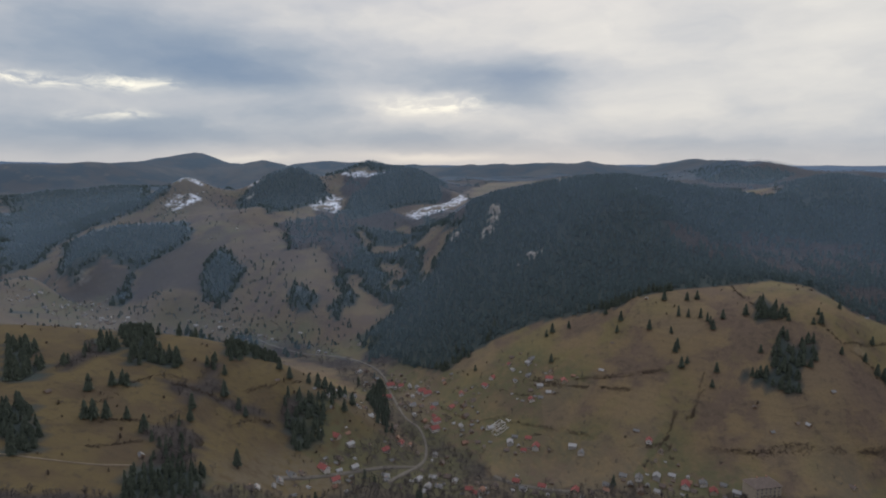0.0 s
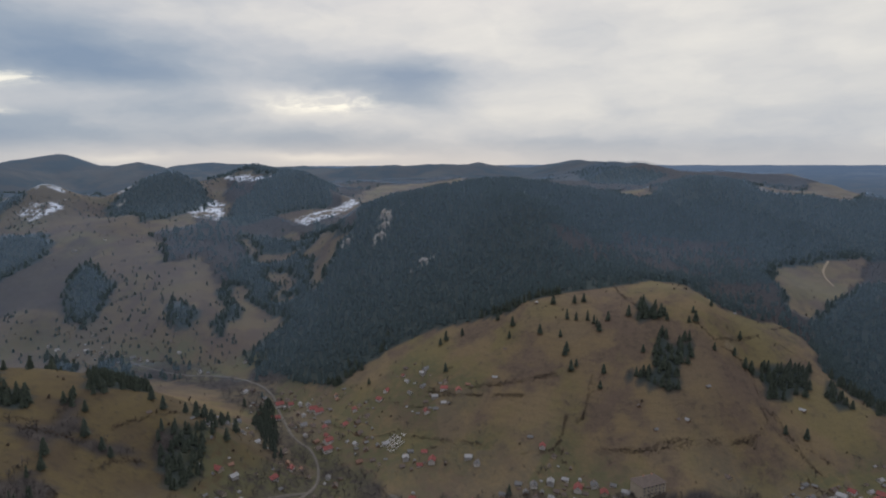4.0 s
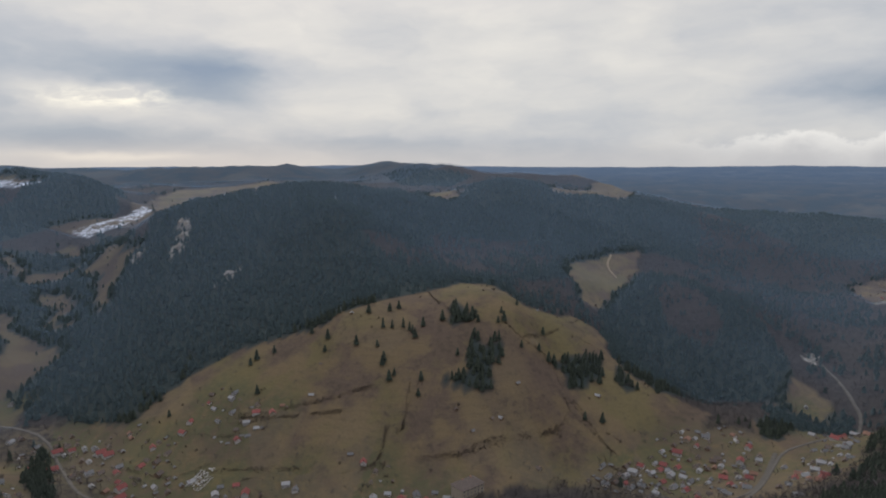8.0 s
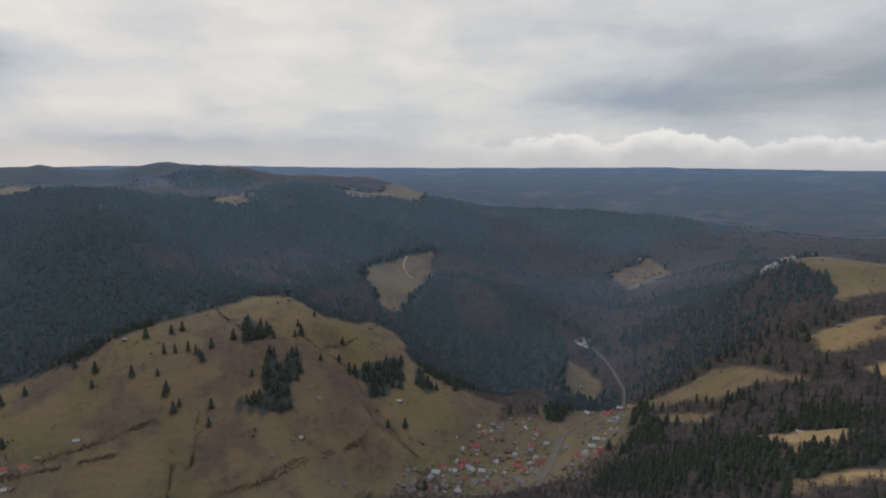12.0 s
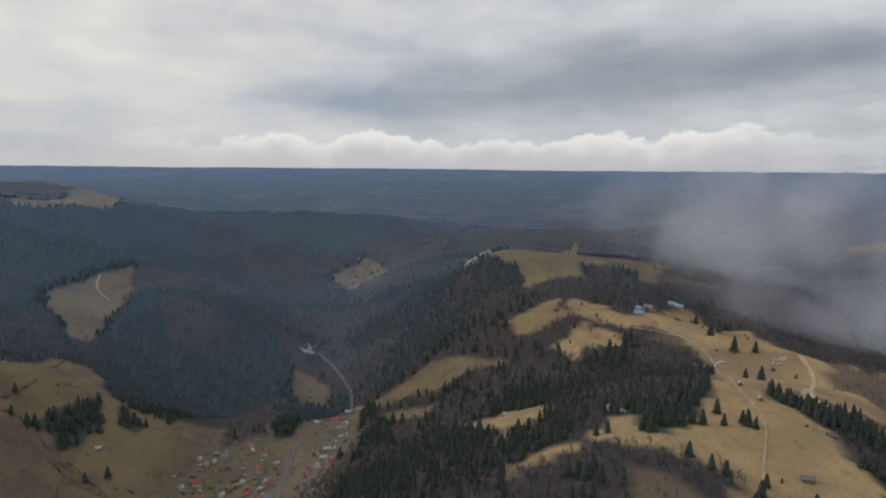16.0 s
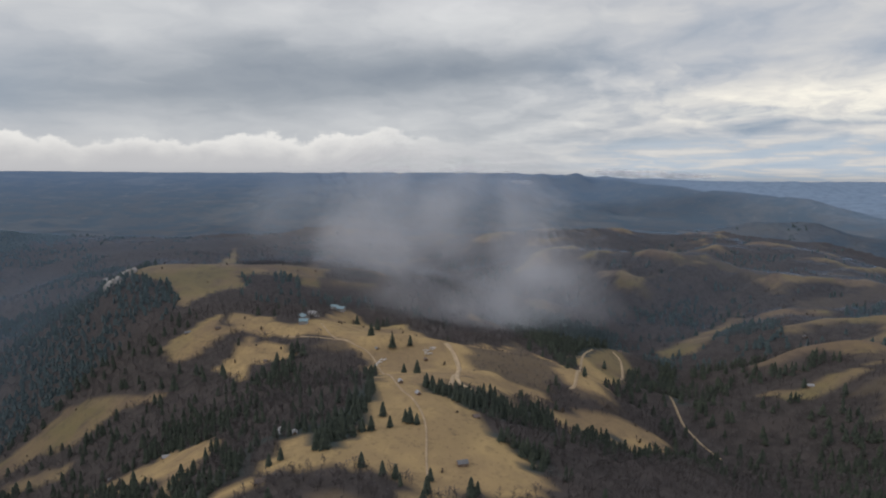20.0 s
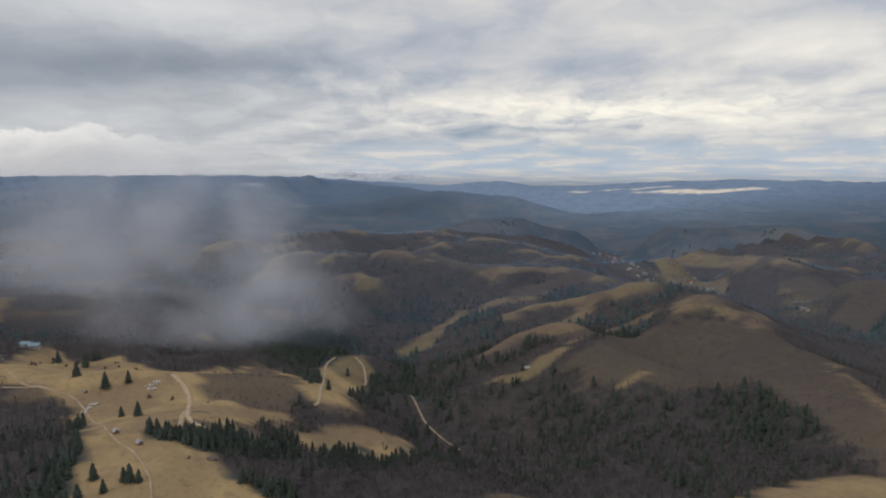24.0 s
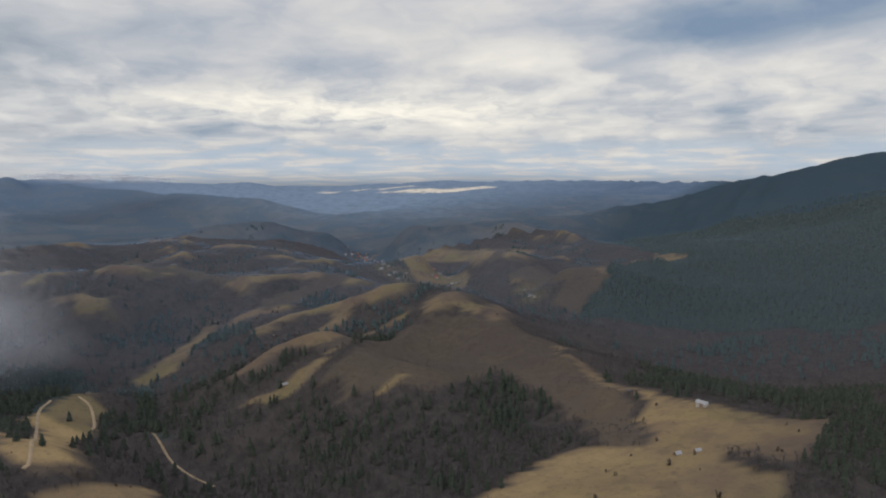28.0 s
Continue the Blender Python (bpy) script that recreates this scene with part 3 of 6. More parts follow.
# Woods and meadows, in plan; later ones lie over earlier ones
COVER = [
    ("mixed", [(625, 1595), (675, 1230), (1180, 1505), (1455, 1290), (1805, 1285), (1910, 1115), (1755, 950), (1350, 800), (1025, 825), (885, 825), (840, 865), (750, 850), (660, 830), (435, 685), (260, 670)]),
    ("mixed", [(715, 420), (790, 445), (970, 560), (1140, 550), (1250, 500), (1645, 540), (795, 220), (690, 165), (640, 185), (615, 200), (615, 250), (615, 310)]),
    ("mixed", [(860, 800), (1080, 840), (1305, 770), (1755, 950), (2455, 955), (2125, 595), (1645, 570), (1415, 690), (1080, 630), (830, 540), (825, 600), (805, 680)]),
    ("mixed", [(560, 265), (585, 220), (580, 170), (540, 125), (510, 80), (480, 30), (355, 35), (375, 70), (395, 110), (455, 175), (495, 235)]),
    ("meadow", [(1280, 760), (1450, 740), (1385, 655), (1150, 630)]),
    ("conifer", [(-1485, 2110), (-1265, 2915), (-1050, 3045), (-1130, 2650), (-1080, 2200), (-565, 1295), (-700, 1250), (-725, 1140), (-770, 1065)]),
    ("conifer", [(-45, 710), (-105, 805), (-120, 860), (-95, 960), (-65, 1075), (-40, 1245), (40, 1050), (100, 1455), (270, 1695), (535, 2025), (590, 1705), (605, 1345), (585, 1105), (970, 1565), (875, 1125), (1145, 1205), (1450, 1305), (965, 855), (810, 845), (765, 845), (630, 805), (545, 670), (485, 625), (390, 595), (410, 675), (295, 655), (230, 655), (180, 665), (110, 700), (50, 695), (0, 680)]),
    ("mixed", [(295, 840), (470, 935), (645, 895), (635, 825), (470, 730), (360, 720), (310, 775)]),
    ("mixed", [(455, 710), (580, 750), (545, 670), (485, 625), (390, 595)]),
    ("meadow", [(-525, 725), (-440, 840), (-300, 835), (-155, 735), (-85, 640), (-50, 545), (-55, 455), (-85, 395), (-155, 305), (-200, 265), (-330, 150), (-620, 250), (-650, 520)]),
    ("meadow", [(-45, 710), (0, 680), (50, 695), (110, 700), (180, 665), (230, 655), (295, 655), (410, 675), (390, 595), (475, 615), (505, 610), (485, 555), (490, 505), (510, 475), (525, 455), (465, 400), (390, 420), (245, 425), (165, 460), (55, 500), (-20, 580), (-55, 685), (-75, 725)]),
    ("meadow", [(-640, 885), (-690, 1105), (-665, 1210), (-630, 1250), (-525, 1280), (-435, 1315), (-335, 1220), (-250, 1225), (-190, 1195), (-150, 1125), (-70, 1215), (40, 1025), (5, 1015), (-55, 910), (-65, 850), (-100, 745), (-165, 785), (-305, 850), (-475, 875), (-590, 820)]),
    ("meadow", [(545, 420), (640, 470), (725, 490), (705, 445), (690, 405), (610, 335), (510, 300), (435, 290), (395, 300), (380, 375), (390, 420), (470, 440)]),
    ("conifer", [(-650, 1200), (-540, 1160), (-460, 1140), (-440, 1060), (-505, 1035), (-585, 1055)]),
    ("conifer", [(-370, 930), (-375, 1070), (-305, 985), (-310, 930), (-335, 900)]),
    ("conifer", [(-230, 925), (-185, 890), (-185, 850), (-215, 860)]),
    ("conifer", [(-515, 970), (-505, 1025), (-485, 965), (-495, 950)]),
    ("conifer", [(-195, 1210), (-135, 1210), (-45, 1170), (-25, 1025), (-45, 1000), (-45, 865), (-70, 805), (-105, 770), (-110, 820), (-70, 880), (-105, 920), (-130, 1000), (-140, 925), (-140, 830), (-155, 840), (-160, 1000)]),
    ("meadow", [(-170, 1155), (-145, 1185), (-145, 1105), (-155, 1095)]),
    ("meadow", [(-135, 1110), (-55, 1135), (-75, 1090), (-125, 1080)]),
    ("meadow", [(-90, 1065), (-60, 1050), (-65, 965), (-75, 930)]),
    ("conifer", [(-445, 1320), (-430, 1390), (-775, 3205), (-280, 1440), (-260, 1415), (-285, 1280), (-335, 1210)]),
    ("conifer", [(-220, 1235), (-220, 1410), (-175, 1455), (-145, 2975), (20, 1495), (-30, 1300), (-100, 1285), (-165, 1245)]),
    ("conifer", [(-290, 1540), (-415, 3195), (-230, 3010), (-140, 1465), (-260, 1555)]),
    ("conifer", [(750, 1935), (840, 1800), (955, 1695), (765, 1500), (725, 1700)]),
    ("meadow", [(635, 1320), (740, 1450), (595, 1115), (535, 1055), (595, 1270)]),
    ("meadow", [(-100, 1290), (-30, 1330), (20, 1390), (115, 1710), (365, 1880), (465, 2030), (195, 1060), (165, 1570), (70, 1350), (20, 1235), (-60, 1235)]),
    ("meadow", [(780, 1100), (1240, 1480), (2340, 2415), (1090, 1175), (960, 1150), (790, 1050)]),
    ("meadow", [(635, 815), (740, 845), (820, 855), (760, 800), (685, 755), (595, 685), (565, 690), (585, 740)]),
    ("conifer", [(605, 700), (730, 775), (835, 755), (805, 600), (725, 490), (680, 470), (635, 520), (490, 480), (485, 540), (500, 595)]),
    ("mixed", [(720, 725), (815, 740), (745, 610), (690, 585), (670, 655)]),
    ("conifer", [(550, 415), (650, 480), (685, 465), (700, 440), (715, 420), (690, 395), (605, 395), (555, 395)]),
    ("mixed", [(330, 225), (545, 310), (620, 335), (640, 310), (635, 260), (630, 185), (295, 100), (300, 200)]),
    ("meadow", [(675, 140), (640, 90), (595, 65), (705, 25), (665, -25), (575, -55), (480, -50), (380, -20), (345, -30), (315, -40), (275, -40), (270, -40), (265, 30), (290, 25), (305, 40), (325, 70), (350, 60), (335, 50), (375, 25), (405, 15), (515, 25), (565, 60), (590, 90), (615, 120)]),
    ("meadow", [(440, 190), (435, 165), (390, 105), (365, 105), (360, 135), (380, 165)]),
    ("meadow", [(310, 120), (315, 100), (315, 80), (345, 55), (330, 30), (305, 20), (310, 45), (315, 70), (300, 85), (295, 105)]),
    ("meadow", [(555, 130), (600, 110), (570, 90), (545, 70), (505, 85), (510, 105)]),
    ("meadow", [(625, 190), (670, 150), (615, 120), (590, 160)]),
    ("meadow", [(620, 305), (605, 245), (595, 225), (565, 220), (580, 260)]),
    ("meadow", [(720, 490), (725, 455), (685, 430), (670, 455)]),
    ("meadow", [(855, 300), (865, 270), (850, 210), (1740, 255), (870, 150), (760, 165), (720, 185), (780, 215)]),
    ("meadow", [(865, 145), (1000, 45), (870, 55), (855, 120)]),
    ("meadow", [(560, -65), (605, -130), (565, -155), (450, -105), (435, -65), (470, -55)]),
    ("meadow", [(440, -115), (605, -200), (625, -255), (580, -240), (455, -150)]),
    ("meadow", [(410, -90), (415, -125), (420, -165), (405, -175), (375, -140), (360, -90)]),
    ("conifer", [(355, 75), (380, 50), (450, 20), (365, 25), (335, 35), (320, 50), (345, 55), (350, 75)]),
    ("conifer", [(320, 120), (360, 105), (360, 75), (345, 75), (320, 85), (310, 105), (300, 115)]),
    ("conifer", [(400, -10), (380, -20), (370, -50), (370, -75), (325, -55), (345, -35), (370, -20)]),
    ("conifer", [(330, -30), (310, -40), (300, -50), (285, -40), (310, -30)]),
    ("bare", [(450, -280), (450, -330), (440, -405), (430, -505), (345, -500), (260, -485), (180, -410), (150, -305), (200, -300), (205, -240), (215, -210), (305, -205), (400, -265)]),
    ("mixed", [(305, -205), (355, -290), (340, -320), (320, -355), (310, -430), (250, -410), (215, -375), (190, -315), (205, -285), (210, -230), (215, -210)]),
    ("mixed", [(665, -315), (660, -375), (590, -390), (505, -315), (510, -275), (460, -230), (390, -210), (400, -160), (495, -200)]),
    ("mixed", [(205, -440), (140, -415), (60, -365), (5, -565), (-20, -840), (165, -800), (240, -680)]),
    ("bare", [(125, -570), (75, -670), (15, -695), (-15, -715), (10, -605), (70, -540), (100, -440)]),
    ("meadow", [(215, -205), (200, -285), (185, -305), (155, -315), (155, -335), (185, -405), (215, -445), (265, -465), (260, -470), (195, -420), (140, -390), (115, -365), (100, -260), (60, -150), (150, -200)]),
    ("meadow", [(475, -295), (465, -325), (460, -350), (450, -325)]),
    ("meadow", [(355, -335), (355, -365), (345, -355)]),
    ("meadow", [(680, -330), (710, -380), (665, -355)]),
    ("meadow", [(695, -400), (770, -475), (770, -500), (700, -435)]),
    ("meadow", [(520, -50), (605, -105), (480, -120), (435, -105), (390, -50), (420, -30)]),
    ("conifer", [(405, -890), (400, -995), (465, -1405), (370, -1490), (895, -2135), (745, -2325), (565, -2440), (315, -2390), (70, -2180), (-50, -2210), (-210, -2125), (-80, -940), (170, -850), (330, -890)]),
    ("conifer", [(370, -1475), (120, -1555), (-155, -1600), (-70, -935), (75, -835), (160, -960), (200, -1325)]),
    ("conifer", [(595, -275), (695, -340), (740, -435), (705, -485), (635, -425), (640, -380), (560, -305), (465, -225), (490, -225)]),
    ("conifer", [(915, -200), (850, -260), (745, -310), (625, -240), (590, -170), (680, -155)]),
    ("heath", [(425, -375), (455, -480), (405, -520), (335, -505), (260, -475), (205, -420), (155, -325), (155, -310), (185, -310), (210, -380), (245, -410), (310, -435), (330, -355), (375, -330), (405, -310), (430, -325)]),
    ("mixed", [(285, -200), (320, -260), (305, -300), (290, -380), (255, -385), (205, -320), (205, -265), (200, -215)]),
    ("meadow", [(690, -330), (705, -360), (715, -385), (680, -360), (670, -335)]),
    ("meadow", [(705, -385), (780, -470), (785, -510), (720, -455), (720, -425), (685, -380)]),
    ("meadow", [(475, -295), (460, -310), (460, -340), (460, -360), (445, -340), (450, -315), (455, -300)]),
    ("meadow", [(575, -435), (490, -400), (510, -475), (485, -500), (455, -515), (470, -500), (500, -480), (485, -395)]),
    ("meadow", [(555, -455), (570, -505), (705, -690), (695, -730), (515, -550), (530, -530), (545, -510), (540, -475)]),
    ("heath", [(755, -555), (780, -620), (780, -710), (925, -945), (735, -735), (760, -685), (715, -570), (710, -525)]),
    ("meadow", [(355, -335), (355, -370), (345, -350), (350, -335)]),
    ("meadow", [(390, -285), (385, -300), (370, -315), (370, -300), (385, -285)]),
    ("meadow", [(450, -560), (420, -550), (385, -555), (405, -655), (380, -525), (415, -530)]),
    ("meadow", [(300, -510), (265, -475), (240, -470), (200, -420), (205, -420), (245, -460), (275, -480)]),
    ("heath", [(405, -540), (365, -515), (315, -545), (265, -475), (285, -480), (340, -490), (385, -515)]),
    ("heath", [(1370, -710), (1375, -780), (960, -565), (1130, -755), (825, -620), (855, -590), (925, -570), (975, -525)]),
    ("heath", [(465, -995), (395, -1025), (410, -975), (395, -890), (475, -950)]),
    ("heath", [(635, -1120), (605, -1235), (395, -1075), (470, -1010), (560, -1045)]),
    ("meadow", [(460, -1590), (340, -1475), (385, -1430)]),
    ("meadow", [(215, -215), (205, -235), (205, -285), (200, -305), (155, -310), (155, -330), (190, -410), (180, -415), (135, -385), (110, -375), (90, -360), (60, -355), (60, -330), (70, -295), (80, -280), (105, -295), (105, -280), (90, -270), (75, -255), (80, -240), (60, -150), (150, -200)]),
    ("mixed", [(80, -280), (65, -320), (55, -360), (20, -460), (40, -245), (70, -245), (65, -260)]),
    ("bare", [(110, -295), (80, -275), (85, -265), (100, -270)]),
    ("mixed", [(1135, 545), (1675, 580), (690, 180), (620, 185), (575, 170), (555, 130), (570, 90), (500, 40), (390, 25), (350, 45), (365, 70), (345, 85), (320, 95), (340, 125), (530, 280)]),
    ("meadow", [(615, 320), (625, 275), (610, 245), (550, 170), (560, 205), (545, 230), (570, 275), (575, 300)]),
    ("meadow", [(555, 295), (535, 260), (510, 215), (495, 220), (505, 255), (520, 280)]),
    ("meadow", [(435, 190), (435, 170), (435, 145), (395, 105), (355, 105), (350, 125), (335, 125)]),
    ("meadow", [(635, 195), (630, 165), (675, 145), (610, 135), (595, 160), (590, 175)]),
    ("meadow", [(555, 135), (575, 125), (585, 105), (570, 75), (530, 70), (540, 100), (515, 105)]),
    ("bare", [(530, 55), (510, 40), (480, 25), (420, 25), (485, 55), (510, 70)]),
    ("bare", [(290, 70), (305, 65), (305, 45), (290, 25), (275, 15)]),
    ("conifer", [(480, 20), (415, 20), (380, 25), (380, 30)]),
    ("conifer", [(390, 40), (380, 30), (360, 25), (340, 40), (350, 45)]),
    ("bare", [(345, -30), (345, -45), (340, -65), (310, -60), (350, -110), (300, -130), (280, -130), (265, -30), (280, -45), (295, -45), (310, -30)]),
    ("conifer", [(380, -20), (380, -35), (370, -50), (390, -85), (345, -65), (345, -45), (355, -25)]),
    ("conifer", [(330, -30), (310, -40), (300, -50), (290, -45), (300, -35), (315, -30)]),
    ("conifer", [(385, -100), (395, -130), (365, -115), (335, -80)]),
    ("mixed", [(475, -250), (455, -305), (410, -345), (295, -225), (300, -155), (395, -215), (425, -205), (485, -230), (665, -335), (695, -405), (680, -485), (600, -430), (525, -325)]),
    ("meadow", [(680, -340), (740, -405), (800, -515), (715, -430), (670, -370)]),
    ("meadow", [(480, -295), (460, -320), (455, -355), (450, -390), (440, -345), (445, -315)]),
    ("heath", [(515, -55), (620, -145), (480, -130), (440, -105), (450, -75), (470, -50)]),
    ("conifer", [(-320, 440), (-310, 445), (-285, 415), (-275, 420), (-265, 395), (-280, 380)]),
    ("conifer", [(-260, 345), (-250, 355), (-220, 305), (-230, 295)]),
    ("conifer", [(-170, 305), (-175, 320), (-170, 330), (-165, 340), (-160, 370), (-145, 350), (-140, 345), (-135, 315), (-165, 295)]),
    ("mixed", [(-275, 435), (-280, 460), (-265, 490), (-250, 460), (-255, 430), (-265, 410)]),
    ("conifer", [(-265, 505), (-420, 845), (-220, 475), (-215, 450), (-225, 455)]),
    ("conifer", [(-215, 480), (-205, 485), (-200, 465), (-205, 460)]),
    ("bare", [(-185, 445), (-180, 495), (-165, 465), (-170, 430)]),
    ("bare", [(-190, 370), (-180, 375), (-165, 400), (-145, 375), (-165, 365)]),
    ("conifer", [(-130, 480), (-105, 505), (-95, 460), (-110, 445), (-125, 460)]),
    ("conifer", [(-665, 1055), (-705, 1180), (-675, 1225), (-555, 1160), (-475, 1160), (-445, 1100), (-435, 1005), (-495, 1010), (-570, 1035), (-600, 1000)]),
    ("conifer", [(-510, 955), (-520, 1000), (-500, 1015), (-475, 960)]),
    ("conifer", [(-370, 920), (-360, 970), (-385, 1090), (-355, 1045), (-340, 945), (-320, 990), (-300, 985), (-310, 930), (-335, 905)]),
    ("conifer", [(-220, 865), (-230, 915), (-200, 905), (-180, 865), (-200, 845)]),
    ("mixed", [(-300, 1150), (-250, 1225), (-190, 1270), (-150, 1005), (-175, 980), (-220, 1065), (-270, 1030)]),
    ("heath", [(-600, 1000), (-570, 1030), (-495, 1005), (-515, 970), (-515, 950), (-610, 965)]),
    ("heath", [(-485, 1010), (-440, 1090), (-405, 1155), (-365, 1095), (-370, 930), (-455, 920)]),
    ("conifer", [(-285, 815), (-260, 825), (-230, 810), (-150, 540), (-165, 510), (-175, 500)]),
    ("conifer", [(-120, 480), (-105, 505), (-100, 565), (-90, 525), (-100, 495), (-115, 485)]),
    ("conifer", [(-125, 475), (-110, 480), (-95, 475), (-95, 465), (-110, 455)]),
    ("conifer", [(-75, 590), (-80, 705), (-60, 675), (-50, 560), (-60, 535)]),
    ("conifer", [(-175, 325), (-165, 345), (-160, 365), (-145, 340)]),
    ("bare", [(-200, 450), (-185, 450), (-170, 455), (-165, 450), (-175, 430), (-160, 380), (-170, 385), (-175, 425), (-190, 435)]),
    ("bare", [(-150, 425), (-140, 445), (-130, 465), (-125, 465), (-140, 440)]),
    ("bare", [(-100, 440), (-75, 465), (-45, 505), (-40, 505), (-65, 460), (-95, 440)]),
    ("conifer", [(310, 555), (320, 555), (315, 535), (335, 540), (330, 525), (315, 520), (295, 505), (285, 515), (270, 530), (280, 530), (290, 525)]),
    ("conifer", [(385, 535), (420, 545), (460, 535), (440, 515), (390, 500), (400, 525), (385, 530)]),
    ("conifer", [(475, 525), (475, 495), (465, 490), (460, 505)]),
    ("conifer", [(305, 595), (320, 600), (330, 575), (320, 570), (300, 580)]),
    ("conifer", [(-275, 475), (-265, 490), (-245, 460), (-260, 450)]),
    ("conifer", [(-270, 520), (-420, 840), (-225, 490), (-215, 470), (-225, 455), (-240, 480)]),
    ("conifer", [(-220, 480), (-205, 485), (-200, 470), (-210, 465)]),
    ("conifer", [(-230, 415), (-225, 425), (-215, 415), (-225, 405)]),
    ("conifer", [(-365, 870), (-335, 865), (-315, 835), (-220, 530)]),
    ("bare", [(-170, 335), (-165, 355), (-160, 385), (-150, 380), (-145, 345)]),
    ("bare", [(-170, 455), (-155, 460), (-140, 460), (-145, 450), (-160, 445)]),
    ("mixed", [(-135, 465), (-125, 490), (-110, 490), (-120, 475), (-130, 460)]),
    ("conifer", [(1330, 1260), (1380, 860), (1480, 780), (1830, 690), (1960, 800), (1860, 1060), (1600, 1290)]),
    ("meadow", [(908, 250), (906, 142), (911, 37), (811, 52), (787, 129), (760, 177), (791, 223), (850, 290)]),
    ("mixed", [(835, 150), (845, 75), (740, 60), (700, 110), (760, 130)]),
    ("meadow", [(735, -1080), (800, -1050), (1030, -1230), (1220, -1390), (1450, -1560), (1560, -1690), (1480, -1740), (1360, -1630), (1150, -1450), (980, -1330), (740, -1160)]),
    ("meadow", [(1120, -1480), (1000, -1480), (780, -1520), (760, -1590), (920, -1600), (1120, -1550)]),
]
# Places of single trees, houses, roads and hedges, in plan
SPRUCE_SPOTS = [
    [(245, 607), (237, 612), (255, 602), (259, 595), (260, 590), (260, 584), (273, 593), (293, 589), (306, 594), (303, 581), (311, 589), (313, 574), (323, 568), (341, 559), (348, 559), (351, 569), (382, 587), (353, 534), (377, 538), (396, 558), (300, 537), (301, 529), (288, 511), (292, 507), (305, 516), (319, 522), (326, 527), (278, 526), (283, 525), (287, 545), (316, 529), (384, 531), (390, 530), (407, 535), (409, 531), (413, 527), (430, 525), (435, 520), (441, 515), (396, 507)],
    [(431, 508), (463, 512), (464, 503), (466, 491), (386, 475), (403, 470), (221, 557), (227, 559), (224, 577), (247, 542), (239, 531), (478, 522), (36, 653), (53, 704), (57, 713), (62, 721), (30, 685), (24, 692), (16, 701), (176, 659), (186, 635), (207, 608), (179, 622), (232, 640), (253, 633), (263, 632), (221, 574), (224, 595), (112, 620), (138, 664), (121, 668), (114, 664), (-197, 373), (-206, 366), (-211, 361), (-215, 359), (-184, 368), (-221, 414), (-224, 408), (-246, 486)],
    [(-226, 472), (-209, 469), (-348, 844), (-321, 837), (-230, 531), (-243, 520), (-258, 529), (-428, 842), (-184, 484), (-173, 479), (-141, 523), (-130, 513), (-115, 518), (-107, 518), (-153, 450), (-147, 447), (-131, 378), (-83, 509), (-80, 533), (-176, 421), (-171, 405), (-165, 455), (-264, 469), (-259, 467), (-252, 485), (-219, 459), (-231, 392), (334, 20), (333, 33), (333, 29), (459, -4), (338, 12), (336, 10), (334, 7), (347, 22), (300, 36), (292, 28), (289, 23), (287, 9), (278, 12)],
    [(270, 15), (275, -5), (276, -8), (319, 75), (321, 70), (322, 55), (321, 52), (339, 48), (331, 50), (341, 42), (674, 14), (604, 0), (540, 11), (516, -3), (517, -17), (386, -7), (385, -10), (375, -15), (385, -14), (372, -24), (364, -27), (367, -32), (317, -30), (313, -35), (306, -37), (302, -40), (295, -42), (352, -85), (280, 75), (276, 69), (286, 73), (283, 79), (285, 83), (356, -42), (353, -45), (352, -48), (355, -67), (349, -57), (356, -37), (358, -34)],
    [(433, -9), (736, -134), (379, -143), (375, -146), (351, -90), (352, -93), (355, -99), (349, -100), (352, -106), (363, -89), (476, -130), (461, -137), (579, -211), (372, -14), (367, -20), (362, -22), (358, -26), (355, -33), (359, -41), (361, -55), (364, -71)],
]
RED_HOUSES = [
    [(446, 418), (423, 412), (430, 403), (414, 408), (484, 382), (513, 396), (444, 367), (432, 351), (401, 392), (602, 367), (476, 303), (467, 300), (107, 600), (120, 591), (79, 541), (84, 529), (-6, 580), (-7, 568), (-85, 479), (-48, 498), (-37, 530), (-87, 435), (-77, 426), (22, 471), (62, 487), (82, 478), (107, 470), (191, 460), (208, 448), (-74, 645), (-58, 633), (-58, 672), (9, 602), (20, 620), (-7, 589), (614, 370), (590, 363), (45, 620), (-22, 645), (-9, 603)],
    [(-16, 636)],
]
ORANGE_HOUSES = [
    [(518, 416), (468, 427), (-29, 537), (32, 470), (130, 462), (2, 658), (469, 357), (609, 345), (467, 310)],
]
